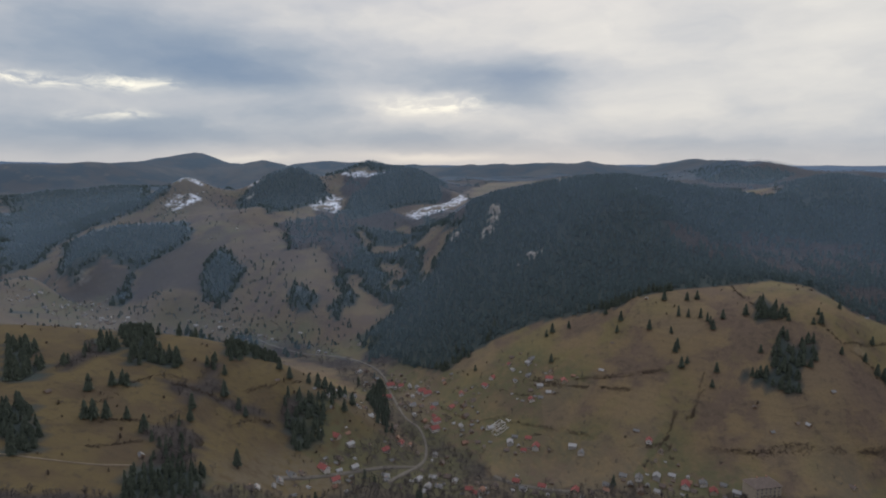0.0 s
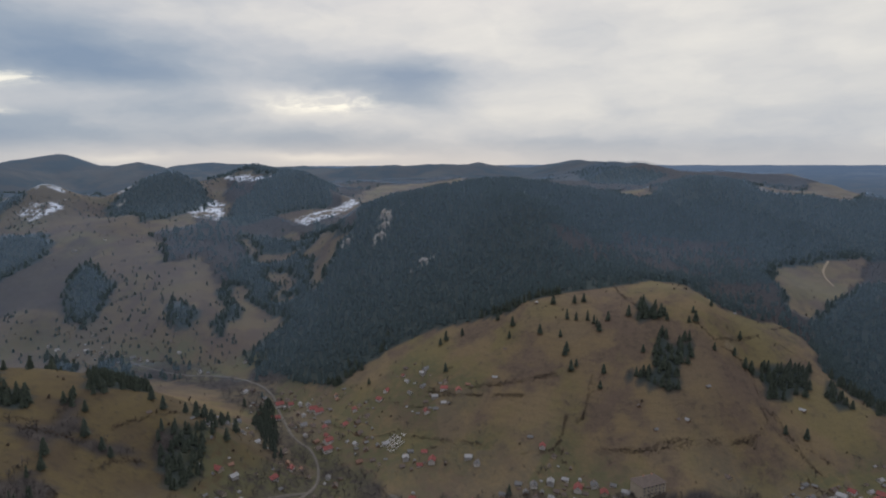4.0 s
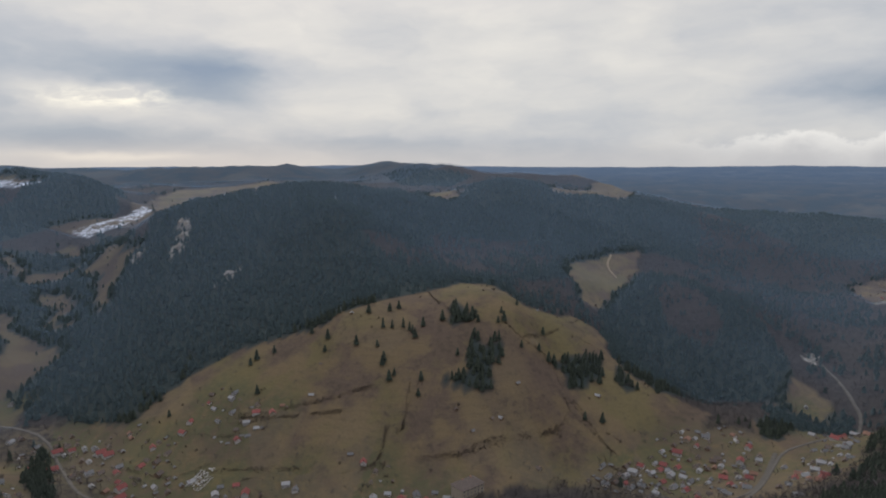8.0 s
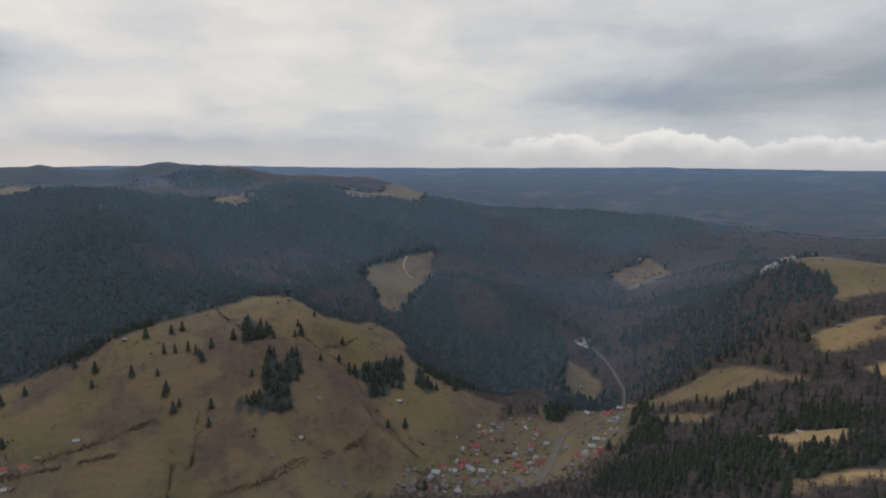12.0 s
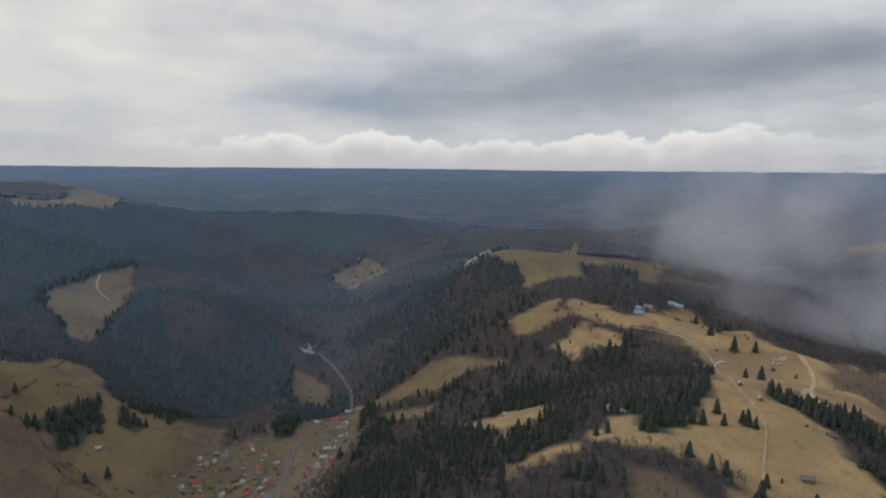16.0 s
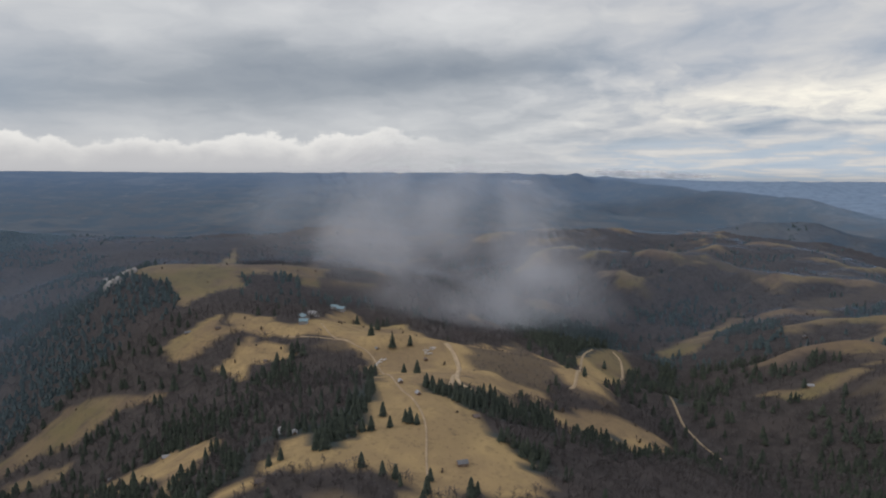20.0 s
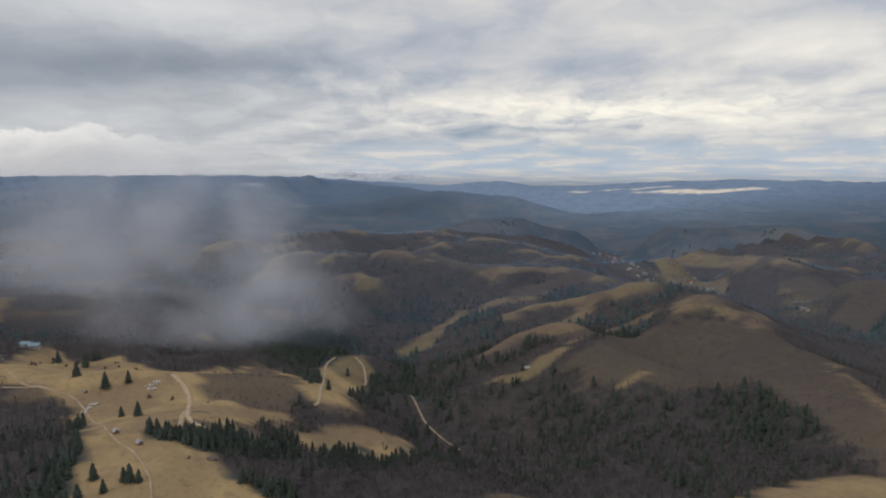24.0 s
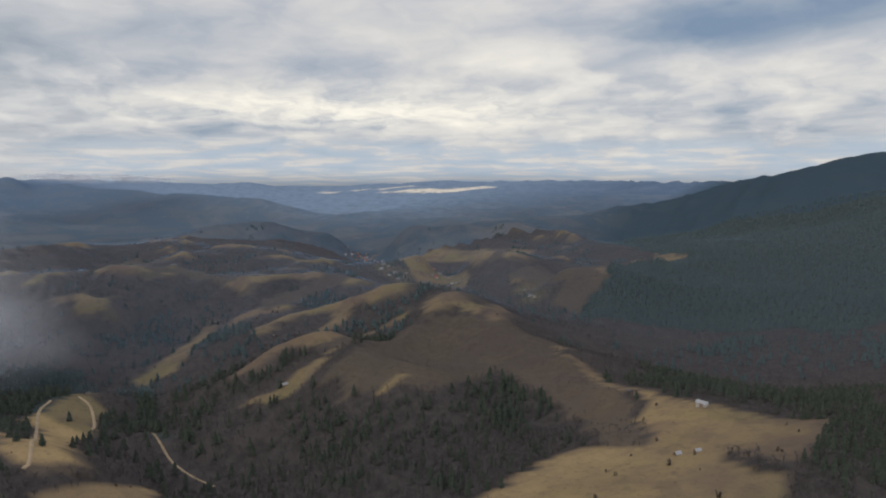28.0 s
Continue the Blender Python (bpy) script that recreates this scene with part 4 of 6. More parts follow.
GREY_HOUSES = [
    [(476, 410), (435, 426), (451, 427), (441, 389), (383, 397), (373, 399), (382, 415), (369, 422), (360, 415), (368, 413), (379, 377), (400, 379), (404, 407), (508, 381), (513, 409), (427, 368), (391, 425), (616, 361), (560, 351), (522, 315), (525, 337), (499, 351), (482, 321), (458, 304), (569, 340), (692, 457), (75, 648), (90, 629), (75, 612), (23, 585), (28, 562), (33, 547), (0, 519), (22, 600), (97, 595), (88, 594), (115, 521), (121, 513), (182, 492), (185, 472)],
    [(157, 468), (171, 468), (173, 459), (222, 440), (476, 425), (391, 416), (-105, 410), (-109, 394), (-67, 452), (-77, 441), (-7, 486), (5, 492), (-11, 460), (-2, 468), (-43, 452), (-115, 364), (-117, 355), (-74, 477), (-46, 546), (66, 475), (118, 461), (154, 453), (58, 531), (-98, 515), (-96, 545), (-86, 575), (-77, 544), (-72, 554), (-47, 693), (-36, 667), (-27, 658), (-77, 680), (-30, 612), (-42, 611), (-587, 831), (-586, 843), (-581, 857), (-582, 872), (-582, 887), (-553, 849)],
    [(-546, 875), (-551, 898), (-543, 900), (-552, 930), (-540, 943), (-531, 945), (-494, 883), (-478, 867), (-466, 863), (-516, 878), (-438, 867), (-493, 824), (-483, 824), (-366, 879), (-316, 864), (-305, 860), (-295, 855), (-285, 847), (-267, 833), (-252, 837), (-240, 828), (-230, 823), (-555, 870), (-539, 851), (-453, 869), (-562, 1283), (-553, 1291), (-536, 1281), (-525, 1292), (-510, 1285), (-568, 1269), (-545, 1248), (-531, 1258), (-520, 1263), (-538, 1211), (-523, 1220), (-512, 1304), (-508, 1263), (-581, 1287), (-505, 1318)],
    [(-409, 1095), (-377, 1137), (-653, 1264), (1354, -1446), (1344, -1462), (1521, -1705), (1363, -1535), (1482, -1713), (1416, -1661), (1320, -1525), (1314, -1555), (934, -1092), (911, -1083), (879, -1061), (857, -1056), (867, -1086), (1343, -1528), (1327, -1463), (852, -1034), (914, -1056), (871, -1030), (525, -993), (512, -983), (562, -1051), (784, -1144), (771, -1148), (785, -1134), (448, 406), (488, 423), (415, 396), (422, 389), (449, 387), (464, 394), (462, 384), (452, 359), (432, 336), (407, 374), (398, 354), (405, 348), (414, 343)],
    [(630, 369), (560, 336), (539, 329), (551, 349), (515, 330), (494, 306), (494, 322), (437, 313), (407, 280), (598, 390), (74, 628), (104, 585), (-42, 677), (-57, 696), (-59, 684), (-52, 666), (-37, 644), (-31, 637), (46, 563), (62, 539), (-21, 609), (-27, 590), (-108, 793), (-99, 418), (-19, 471), (11, 485), (-98, 708), (-90, 712), (-160, 780), (-149, 776), (-192, 823), (-525, 937), (-528, 919), (-513, 934), (-486, 893), (-454, 880), (-512, 870), (-316, 889), (-337, 868), (-353, 871)],
    [(-277, 845), (195, 453), (205, 460), (309, 441)],
]
BARNS = [
    [(-173, 340), (-248, 377), (394, 7), (374, 0), (344, -25), (193, -417), (698, -510), (593, -442), (399, -1442), (168, 513), (155, 586), (264, 505), (269, 483), (290, 485), (297, 483), (328, 503), (418, 495), (432, 144), (307, 78), (539, 93), (360, 73), (352, 65), (447, 181), (885, 54), (633, 168), (620, 140), (172, 612), (217, 651), (418, 601), (-138, 503), (-206, 843), (298, -7), (516, 9), (493, -25), (369, 73), (626, -251), (457, -326), (854, -271), (124, -296), (133, -292)],
]
RIDGE_FARM = [
    [(619, 65), (649, 57), (710, 35), (703, 29), (597, 65)],
]
STONE_HEAPS = [
    [(508, -30), (504, -29), (511, -33), (495, 9), (500, 5), (489, 12), (52, 565), (58, 566), (63, 567), (56, 559), (50, 560)],
]
ROADS = [
    (2.6, [(-41, 448), (-21, 500), (-14, 536), (-21, 566), (-39, 588), (-57, 659), (-67, 694), (-87, 727), (-123, 760), (-183, 779), (-227, 807), (-254, 832)]),
    (3.2, [(-113, 396), (-86, 426), (-51, 464), (-21, 500)]),
    (4, [(44, 497), (62, 484), (103, 470)]),
    (2.8, [(394, 310), (444, 332), (508, 365), (538, 375), (573, 373), (629, 373), (701, 402), (729, 427), (759, 460), (808, 513)]),
    (3.4, [(376, 382), (387, 335), (421, 325), (526, 378)]),
]
TRACKS = [
    (2.0, [(441, -117), (455, -128), (555, -176), (609, -203), (621, -218)]),
    (2.0, [(623, -242), (604, -241), (571, -226), (547, -212)]),
    (1.5, [(503, -233), (462, -219), (435, -213), (408, -215)]),
    (1.0, [(592, 50), (548, 40), (524, 27), (497, 12), (398, 10), (365, 4), (334, 3), (302, 8), (279, 11)]),
    (0.9, [(579, 82), (558, 54), (524, 27)]),
    (2.6, [(519, -47), (491, -47), (455, -42), (387, -21)]),
    (2.4, [(517, -45), (495, -48), (466, -44), (400, -28), (381, -32)]),
    (0.9, [(-236, 300), (-214, 305), (-190, 315), (-172, 328)]),
    (2.5, [(744, 846), (712, 817), (699, 781)]),
]
HEDGES = [
    (0.8, [(78, 612), (105, 596), (135, 576), (177, 553)]),
    (1, [(124, 592), (163, 573), (204, 561)]),
    (0.9, [(52, 615), (70, 598), (92, 586)]),
    (1, [(83, 543), (108, 538)]),
    (0.8, [(168, 495), (190, 502), (204, 523)]),
    (0.8, [(187, 487), (205, 487)]),
    (0.7, [(194, 489), (214, 512), (237, 545)]),
    (1.2, [(223, 487), (249, 472), (269, 472), (303, 467)]),
    (0.8, [(286, 494), (305, 494)]),
    (0.8, [(326, 466), (350, 470), (366, 479)]),
    (1, [(380, 496), (389, 470), (392, 440)]),
    (1.6, [(309, 420), (331, 429), (348, 434)]),
    (1.5, [(380, 452), (380, 430), (385, 422)]),
    (1.2, [(398, 464), (410, 447)]),
    (0.8, [(-199, 330), (-190, 340), (-179, 355)]),
    (1, [(-226, 376), (-219, 382), (-216, 400)]),
    (1, [(315, 675), (305, 638), (306, 603), (312, 593)]),
    (1, [(346, 562), (359, 543), (379, 538), (388, 528), (376, 489), (385, 465), (394, 437)]),
    (1, [(359, 543), (394, 557), (456, 590), (543, 656)]),
    (1, [(326, 466), (359, 473), (375, 485)]),
    (1.4, [(81, 614), (121, 591), (180, 569), (210, 559)]),
    (1, [(83, 603), (132, 578), (174, 553)]),
    (1, [(206, 523), (184, 498), (157, 500)]),
    (1.5, [(216, 489), (242, 475), (258, 468), (305, 466), (354, 467)]),
    (1, [(184, 491), (212, 513), (243, 541)]),
    (1.2, [(437, 589), (447, 568), (471, 548)]),
    (1, [(387, 494), (390, 470), (401, 458)]),
    (1.2, [(-130, 459), (-146, 442), (-152, 423)]),
    (1.5, [(-200, 440), (-182, 445), (-163, 449)]),
    (1.4, [(-189, 400), (-164, 393), (-154, 378)]),
    (1, [(-206, 362), (-194, 374), (-186, 379)]),
    (1.2, [(-225, 409), (-216, 425), (-207, 446), (-194, 451)]),
    (1, [(-155, 472), (-143, 491), (-120, 515)]),
    (1.2, [(50, 570), (90, 551), (134, 524)]),
    (1, [(-2, 606), (29, 578), (65, 573)]),
]
SNOW = [
    [(-1070, 2475), (-1045, 2675), (-830, 2610), (-820, 2500), (-510, 1335), (-555, 1325)],
    [(-250, 1550), (-200, 1545), (-125, 1460), (-180, 1495)],
    [(-280, 1320), (-255, 1430), (-230, 1415), (-215, 1270), (-255, 1275)],
    [(-1075, 2155), (-1080, 2295), (-1050, 2215)],
    [(-80, 1270), (-30, 1300), (40, 1395), (55, 1365), (5, 1275), (-50, 1240)],
    [(-575, 1275), (-510, 1300), (-495, 1295), (-530, 1230)],
    [(-775, 2480), (-750, 2615), (-405, 1390), (-425, 1380)],
    [(305, 1005), (315, 1015), (310, 980), (295, 965)],
]
CRAGS = [
    [(75, 1025), (95, 1010), (85, 950), (70, 970)],
    [(60, 960), (85, 955), (75, 935), (60, 940)],
    [(15, 1010), (30, 1000), (25, 980), (15, 985)],
    [(105, 840), (135, 855), (140, 865), (135, 845), (110, 830)],
    [(1155, 405), (1230, 415), (865, 285), (815, 275)],
    [(-425, 1345), (-410, 1365), (-405, 1345)],
    [(800, 535), (855, 555), (840, 535), (795, 510)],
]
# Strips of sunlight on the far plain, painted as pale ground, in plan
SUNLIT_STRIPS = [
    [(2685, -3365), (2515, -3640), (2110, -3955), (2095, -3700), (2315, -3470)],
    [(3200, -3130), (3045, -3435), (2980, -3485), (3165, -3325)],
    [(3015, -3460), (2620, -3660), (2730, -3680), (2985, -3485)],
]
INN = [238, 436]
CREST_BARN = [135, -378]
CHURCHYARD = [(42, 561), (15, 9), (11, -12)]
# ---- ground ----
def inside(x, y, ring):
    ring = np.array(ring, float)
    hit = np.zeros(x.shape, bool)
    for (ax, ay), (bx, by) in zip(ring, np.roll(ring, -1, 0)):
        if ay == by:
            continue
        cross = ((ay > y) != (by > y)) & (x < (bx - ax) * (y - ay) / (by - ay) + ax)
        hit ^= cross
    return hit


def spaced(first, last, fine0, fine1, step, growth, cap):
    """Grid lines: even steps between fine0 and fine1, growing outside."""
    line = list(np.arange(fine0, fine1 + 0.1, step))
    d = step
    while line[-1] < last:
        d = min(d * growth, cap)
        line.append(line[-1] + d)
    d = step
    while line[0] > first:
        d = min(d * growth, cap)
        line.insert(0, line[0] - d)
    return np.array(line)


GX = spaced(-4700, 4800, -650, 1500, 7.0, 1.06, 80)
GY = spaced(-4700, 4700, -1150, 1500, 7.0, 1.06, 80)
XX, YY = np.meshgrid(GX, GY)
ZZ = height(XX, YY)
nx, ny = len(GX), len(GY)


def lay(x, y):
    """Height of the ground sheet itself."""
    x, y = np.asarray(x, float), np.asarray(y, float)
    i, j = np.clip(np.searchsorted(GX, x) - 1, 0, nx - 2), np.clip(np.searchsorted(GY, y) - 1, 0, ny - 2)
    u, v = (x - GX[i]) / (GX[i + 1] - GX[i]), (y - GY[j]) / (GY[j + 1] - GY[j])
    return ZZ[j, i] * (1 - u) * (1 - v) + ZZ[j, i + 1] * u * (1 - v) + ZZ[j + 1, i] * (1 - u) * v + ZZ[j + 1, i + 1] * u * v


def stands_out(x, y, r):
    """How far the ground stands over its surroundings."""
    around = sum(lay(x + r * math.cos(a), y + r * math.sin(a)) for a in np.arange(8) * math.pi / 4) / 8
    return lay(x, y) - around


KINDS = {"bare": 0, "meadow": 1, "conifer": 2, "mixed": 3, "heath": 4}


def cover_at(x, y, fray=14.0):
    """0 bare woods, 1 meadow, 2 conifers, 3 mixed woods, 4 open heath; edges frayed by a few metres."""
    x = x + (fbm(x, y, 45, 3, 21) - 0.5) * 2 * fray
    y = y + (fbm(x, y, 45, 3, 31) - 0.5) * 2 * fray
    patchy = (x < 60) & (y > 760)
    x = x + np.where(patchy, (fbm(x, y, 90, 3, 23) - 0.5) * 70, 0)
    y = y + np.where(patchy, (fbm(x, y, 90, 3, 27) - 0.5) * 70, 0)
    out = np.zeros(x.shape, int)
    west = (x < -250) & (y > 200)
    out[west] = 1
    out[west & (y > 800) & (x < -60) & (fbm(0.7 * x + 0.7 * y, 2.0 * (y - x), 150, 3, 33) > 0.64)] = 2
    # in the hills to the south grass keeps to the crests and dark woods to the hollows
    hills = (y < 60) & (x > 180) | (y < -560) | (x > 1000)
    rise = stands_out(x, y, 75.0) + (fbm(x, y, 60, 3, 71) - 0.5) * 5
    crest = stands_out(x, y, 34.0) + (fbm(x, y, 40, 3, 73) - 0.5) * 2.5
    out[hills & (rise > 5.0) & (crest > 2.6)] = 4
    out[hills & (rise > 7.0) & (crest > 4.6)] = 1
    out[hills & (rise < -5.0)] = 3
    for kind, ring in COVER + [("meadow", ring) for ring in SNOW[:7]]:
        r = np.array(ring)
        near = (x > r[:, 0].min()) & (x < r[:, 0].max()) & (y > r[:, 1].min()) & (y < r[:, 1].max())
        sel = np.where(near)
        out[tuple(s[inside(x[sel], y[sel], ring)] for s in sel)] = KINDS[kind]
    return out


def along(points, step):
    points = np.array(points, float)
    # rounded by a Catmull-Rom curve
    p = np.vstack([2 * points[0] - points[1], points, 2 * points[-1] - points[-2]])
    out = []
    for k in range(1, len(p) - 2):
        n = max(2, int(np.hypot(*(p[k + 1] - p[k])) / step))
        for u in np.arange(n) / n:
            out.append(0.5 * (2 * p[k] + (p[k + 1] - p[k - 1]) * u + (2 * p[k - 1] - 5 * p[k] + 4 * p[k + 1] - p[k + 2]) * u**2 + (3 * p[k] - p[k - 1] - 3 * p[k + 1] + p[k + 2]) * u**3))
    out.append(p[-2])
    return np.array(out)


def distance_to(x, y, spots):
    best = np.full(x.shape, 1e9)
    for sx, sy in spots:
        best = np.minimum(best, (x - sx) ** 2 + (y - sy) ** 2)
    return np.sqrt(best)


def mesh_from(name, verts, faces, smooth=True):
    me = bpy.data.meshes.new(name)
    verts, faces = np.asarray(verts, np.float32), np.asarray(faces, np.int32)
    n, k = faces.shape
    me.vertices.add(len(verts))
    me.vertices.foreach_set("co", verts.ravel())
    me.loops.add(n * k)
    me.loops.foreach_set("vertex_index", faces.ravel())
    me.polygons.add(n)
    me.polygons.foreach_set("loop_start", np.arange(n, dtype=np.int32) * k)
    me.polygons.foreach_set("loop_total", np.full(n, k, np.int32))
    me.update(calc_edges=True)
    me.polygons.foreach_set("use_smooth", np.full(n, smooth))
    return me


def attribute(me, name, values):
    me.attributes.new(name, "FLOAT", "POINT").data.foreach_set("value", np.asarray(values, np.float32).ravel())


CC = cover_at(XX, YY)
idx = np.arange(nx * ny).reshape(ny, nx)
quads = np.stack([idx[:-1, :-1], idx[:-1, 1:], idx[1:, 1:], idx[1:, :-1]], -1).reshape(-1, 4)
FAR = 1950.0
centre = np.hypot(XX - 100, YY - 50) + (fbm(XX, YY, 600, 3, 77) - 0.5) * 500
centre = centre.ravel()[quads].mean(1)
everything = np.stack([XX, YY, ZZ], -1).reshape(-1, 3)
HOUSES = [p for group in RED_HOUSES + ORANGE_HOUSES + GREY_HOUSES for p in group]


def sheet(name, faces, with_masks):
    used, back = np.unique(faces, return_inverse=True)
    me = mesh_from(name, everything[used], back.reshape(faces.shape))
    for key, values in with_masks.items():
        attribute(me, key, values.ravel()[used])
    return new(name, me)


slope = np.hypot(*np.gradient(ZZ, GY, GX))
snow = np.zeros(XX.shape)
for ring in SNOW:
    snow[inside(XX, YY, ring)] = 1.0
rock = np.clip((slope - 1.2) * 4, 0, 1) * 0.5
for ring in CRAGS:
    rock[inside(XX, YY, ring)] = 1.0
garden = np.clip(1.5 - distance_to(XX, YY, HOUSES) / 22, 0, 1)
ground = sheet("ground", quads[centre <= FAR], {"meadow": np.where(CC == 4, 0.24, (CC == 1) * np.where((XX < 60) & (YY > 700), 0.72, 1.0)), "damp": np.clip((20 - XX) / 80, 0, 1) * np.clip((620 - YY) / 60, 0, 1) * np.clip((YY - 150) / 60, 0, 1), "conifer": CC == 2, "dry_sunlit": np.clip((XX - 60) / 120, 0, 1) * np.clip((240 - YY) / 120, 0, 1) * np.clip((820 - np.hypot(XX, YY)) / 260, 0.0, 1) * np.where(YY < -200, 0.7 * np.clip((560 - np.hypot(XX, YY)) / 120, 0.1, 1), 1), "snow": snow, "rock": rock, "garden": garden})
ground.data.materials.append(ground_material())
tagged(ground, "rolling winter hill land of straw-coloured grass and brown woodland floor", "ground", kind="structure")
sunlit = np.zeros(XX.shape)
for ring in SUNLIT_STRIPS:
    sunlit[inside(XX, YY, ring)] = 1.0
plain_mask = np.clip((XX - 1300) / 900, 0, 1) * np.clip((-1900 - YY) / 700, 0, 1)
backdrop = sheet("backdrop", quads[centre > FAR], {"plain": plain_mask, "woods": np.clip((900 - XX) / 250, 0, 1) * np.clip((-1400 - YY) / 200, 0, 1), "sunlit": sunlit})
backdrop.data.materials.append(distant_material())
tagged(backdrop, "distant wooded mountains and plain on the horizon, coloured blue-grey and pale as by haze", "distant hills", kind="structure")


def strip(name, points, width, mat, lift, label):
    """A road or track draped over the ground, with a cambered top and sloping verges."""
    mid = along(points, 4.0)
    side = np.gradient(mid, axis=0)
    side = np.stack([-side[:, 1], side[:, 0]], 1) / np.linalg.norm(side, axis=1)[:, None]
    offs, tops = (-0.62, -0.5, -0.2, 0.2, 0.5, 0.62), (-0.5, lift, lift + 0.06, lift + 0.06, lift, -0.5)
    rows = []
    for o, z in zip(offs, tops):
        wob = 1 + (value_noise(mid[:, 0], mid[:, 1], 14, 5) - 0.5) * 0.25
        p = mid + side * (o * width * wob)[:, None]
        rows.append(np.column_stack([p, lay(p[:, 0], p[:, 1]) + z]))
    verts = np.stack(rows, 1)
    n, k = verts.shape[:2]
    ids = np.arange(n * k).reshape(n, k)
    faces = np.stack([ids[:-1, :-1], ids[1:, :-1], ids[1:, 1:], ids[:-1, 1:]], -1).reshape(-1, 4)[:, ::-1]
    ob = new(name, mesh_from(name, verts.reshape(-1, 3), faces))
    ob.data.materials.append(mat)
    return tagged(ob, label, "road", kind="structure")


for k, (width, points) in enumerate(ROADS):
    strip("road", points, width, ASPHALT, 0.5, "narrow grey asphalt village road along the valley floor")
for k, (width, points) in enumerate(TRACKS):
    strip("dirt_track", points, width, DAMP_EARTH if points[0][0] < 0 else GRAVEL if width > 1.9 else DIRT, 0.35, "pale bare-earth farm track worn into the grass")


# ---- woods ----
rng = np.random.default_rng(7)


def spruce_shape(sides, tiers, seed, jag=0.42):
    """Vertices and triangles of a spruce 1 high: drooping jagged skirts of boughs round a stem."""
    r = np.random.default_rng(seed)
    verts, faces = [], []
    for k in range(tiers):
        u = k / tiers
        top, low = 1.0 if k == tiers - 1 else min(1.0, 0.10 + 0.90 * (u + 1.9 / tiers)), 0.07 + 0.90 * u
        wide = 0.165 * (1 - u) ** 0.8 + 0.02
        start = len(verts)
        verts.append((r.normal(0, 0.008), r.normal(0, 0.008), top))
        turn = r.uniform(0, 6.28)
        for s in range(sides):
            a = turn + 6.283 * s / sides
            w = wide * (1 + jag * (1 if s % 2 else -1) * r.uniform(0.4, 1.0)) * r.uniform(0.85, 1.15)
            verts.append((w * math.cos(a), w * math.sin(a), low + (0.03 if s % 2 == 0 else -0.015) + r.uniform(-0.015, 0.015)))
        faces += [(start, start + 1 + s, start + 1 + (s + 1) % sides) for s in range(sides)]
    return np.array(verts), np.array(faces)


def bare_shape(boughs, seed, wide=0.30):
    """A leafless broadleaf 1 high: stem and many thin rising boughs and twig sprays."""
    r = np.random.default_rng(seed)
    verts, faces = [], []

    def blade(p, q, w):
        d = np.array(q) - p
        s = np.cross(d, r.normal(size=3))
        s = s / (np.linalg.norm(s) + 1e-9) * w
        k = len(verts)
        verts.extend([tuple(np.array(p) - s), tuple(np.array(p) + s), tuple(q)])
        faces.append((k, k + 1, k + 2))

    blade(np.array((0, 0, -0.02)), (0.01, 0, 0.8), 0.022)
    blade(np.array((0, 0, -0.02)), (0, 0.01, 0.8), 0.022)
    for k in range(boughs):
        z = r.uniform(0.22, 0.7)
        a = r.uniform(0, 6.283)
        out = wide * math.sqrt(r.uniform(0.1, 1)) * (1.15 - 0.55 * z)
        tip = np.array((out * math.cos(a), out * math.sin(a), min(1.0, z + r.uniform(0.12, 0.34))))
        blade(np.array((0, 0, z * 0.8)), tip, 0.013)
        mid = tip * 0.6 + np.array((0, 0, z * 0.8)) * 0.4
        for _ in range(2):
            blade(tip + r.normal(0, 0.07, 3), mid, 0.024)
    return np.array(verts), np.array(faces)


def bush_shape(twigs, seed):
    r = np.random.default_rng(seed)
    verts, faces = [], []
    for k in range(twigs):
        a, out = r.uniform(0, 6.283), r.uniform(0.1, 0.6)
        tip = np.array((out * math.cos(a), out * math.sin(a), r.uniform(0.45, 1.0) - 0.5 * out))
        s = np.array((-math.sin(a), math.cos(a), 0.2)) * r.uniform(0.06, 0.14)
        base = np.array((0.1 * math.cos(a), 0.1 * math.sin(a), -0.05))
        k = len(verts)
        verts += [tuple(base - s), tuple(base + s), tuple(tip + s * 0.8), tuple(tip - s * 0.8)]
        faces += [(k, k + 1, k + 2), (k, k + 2, k + 3)]
    return np.array(verts), np.array(faces)


def wood(name, spots, heights, shapes, mat, label, category, wide=1.0):
    """One mesh of many trees: each of the shapes set up, turned and scaled at its share of the spots."""
    allv, allf, base = [], [], 0
    kinds = rng.integers(0, len(shapes), len(spots))
    z = lay(spots[:, 0], spots[:, 1])
    for k, (v, f) in enumerate(shapes):
        sel = np.where(kinds == k)[0]
        if not len(sel):
            continue
        a, h = rng.uniform(0, 6.283, len(sel)), heights[sel]
        w = h * wide * rng.uniform(0.8, 1.2, len(sel))
        c, s = np.cos(a) * w, np.sin(a) * w
        px = v[None, :, 0] * c[:, None] - v[None, :, 1] * s[:, None] + spots[sel, 0][:, None]
        py = v[None, :, 0] * s[:, None] + v[None, :, 1] * c[:, None] + spots[sel, 1][:, None]
        pz = v[None, :, 2] * h[:, None] + z[sel][:, None] - 0.3
        allv.append(np.stack([px, py, pz], -1).reshape(-1, 3))
        allf.append((f[None] + (np.arange(len(sel)) * len(v))[:, None, None] + base).reshape(-1, 3))
        base += len(sel) * len(v)
    ob = new(name, mesh_from(name, np.concatenate(allv), np.concatenate(allf), smooth=False))
    ob.data.materials.append(mat)
    return tagged(ob, label, category, kind="stuff")


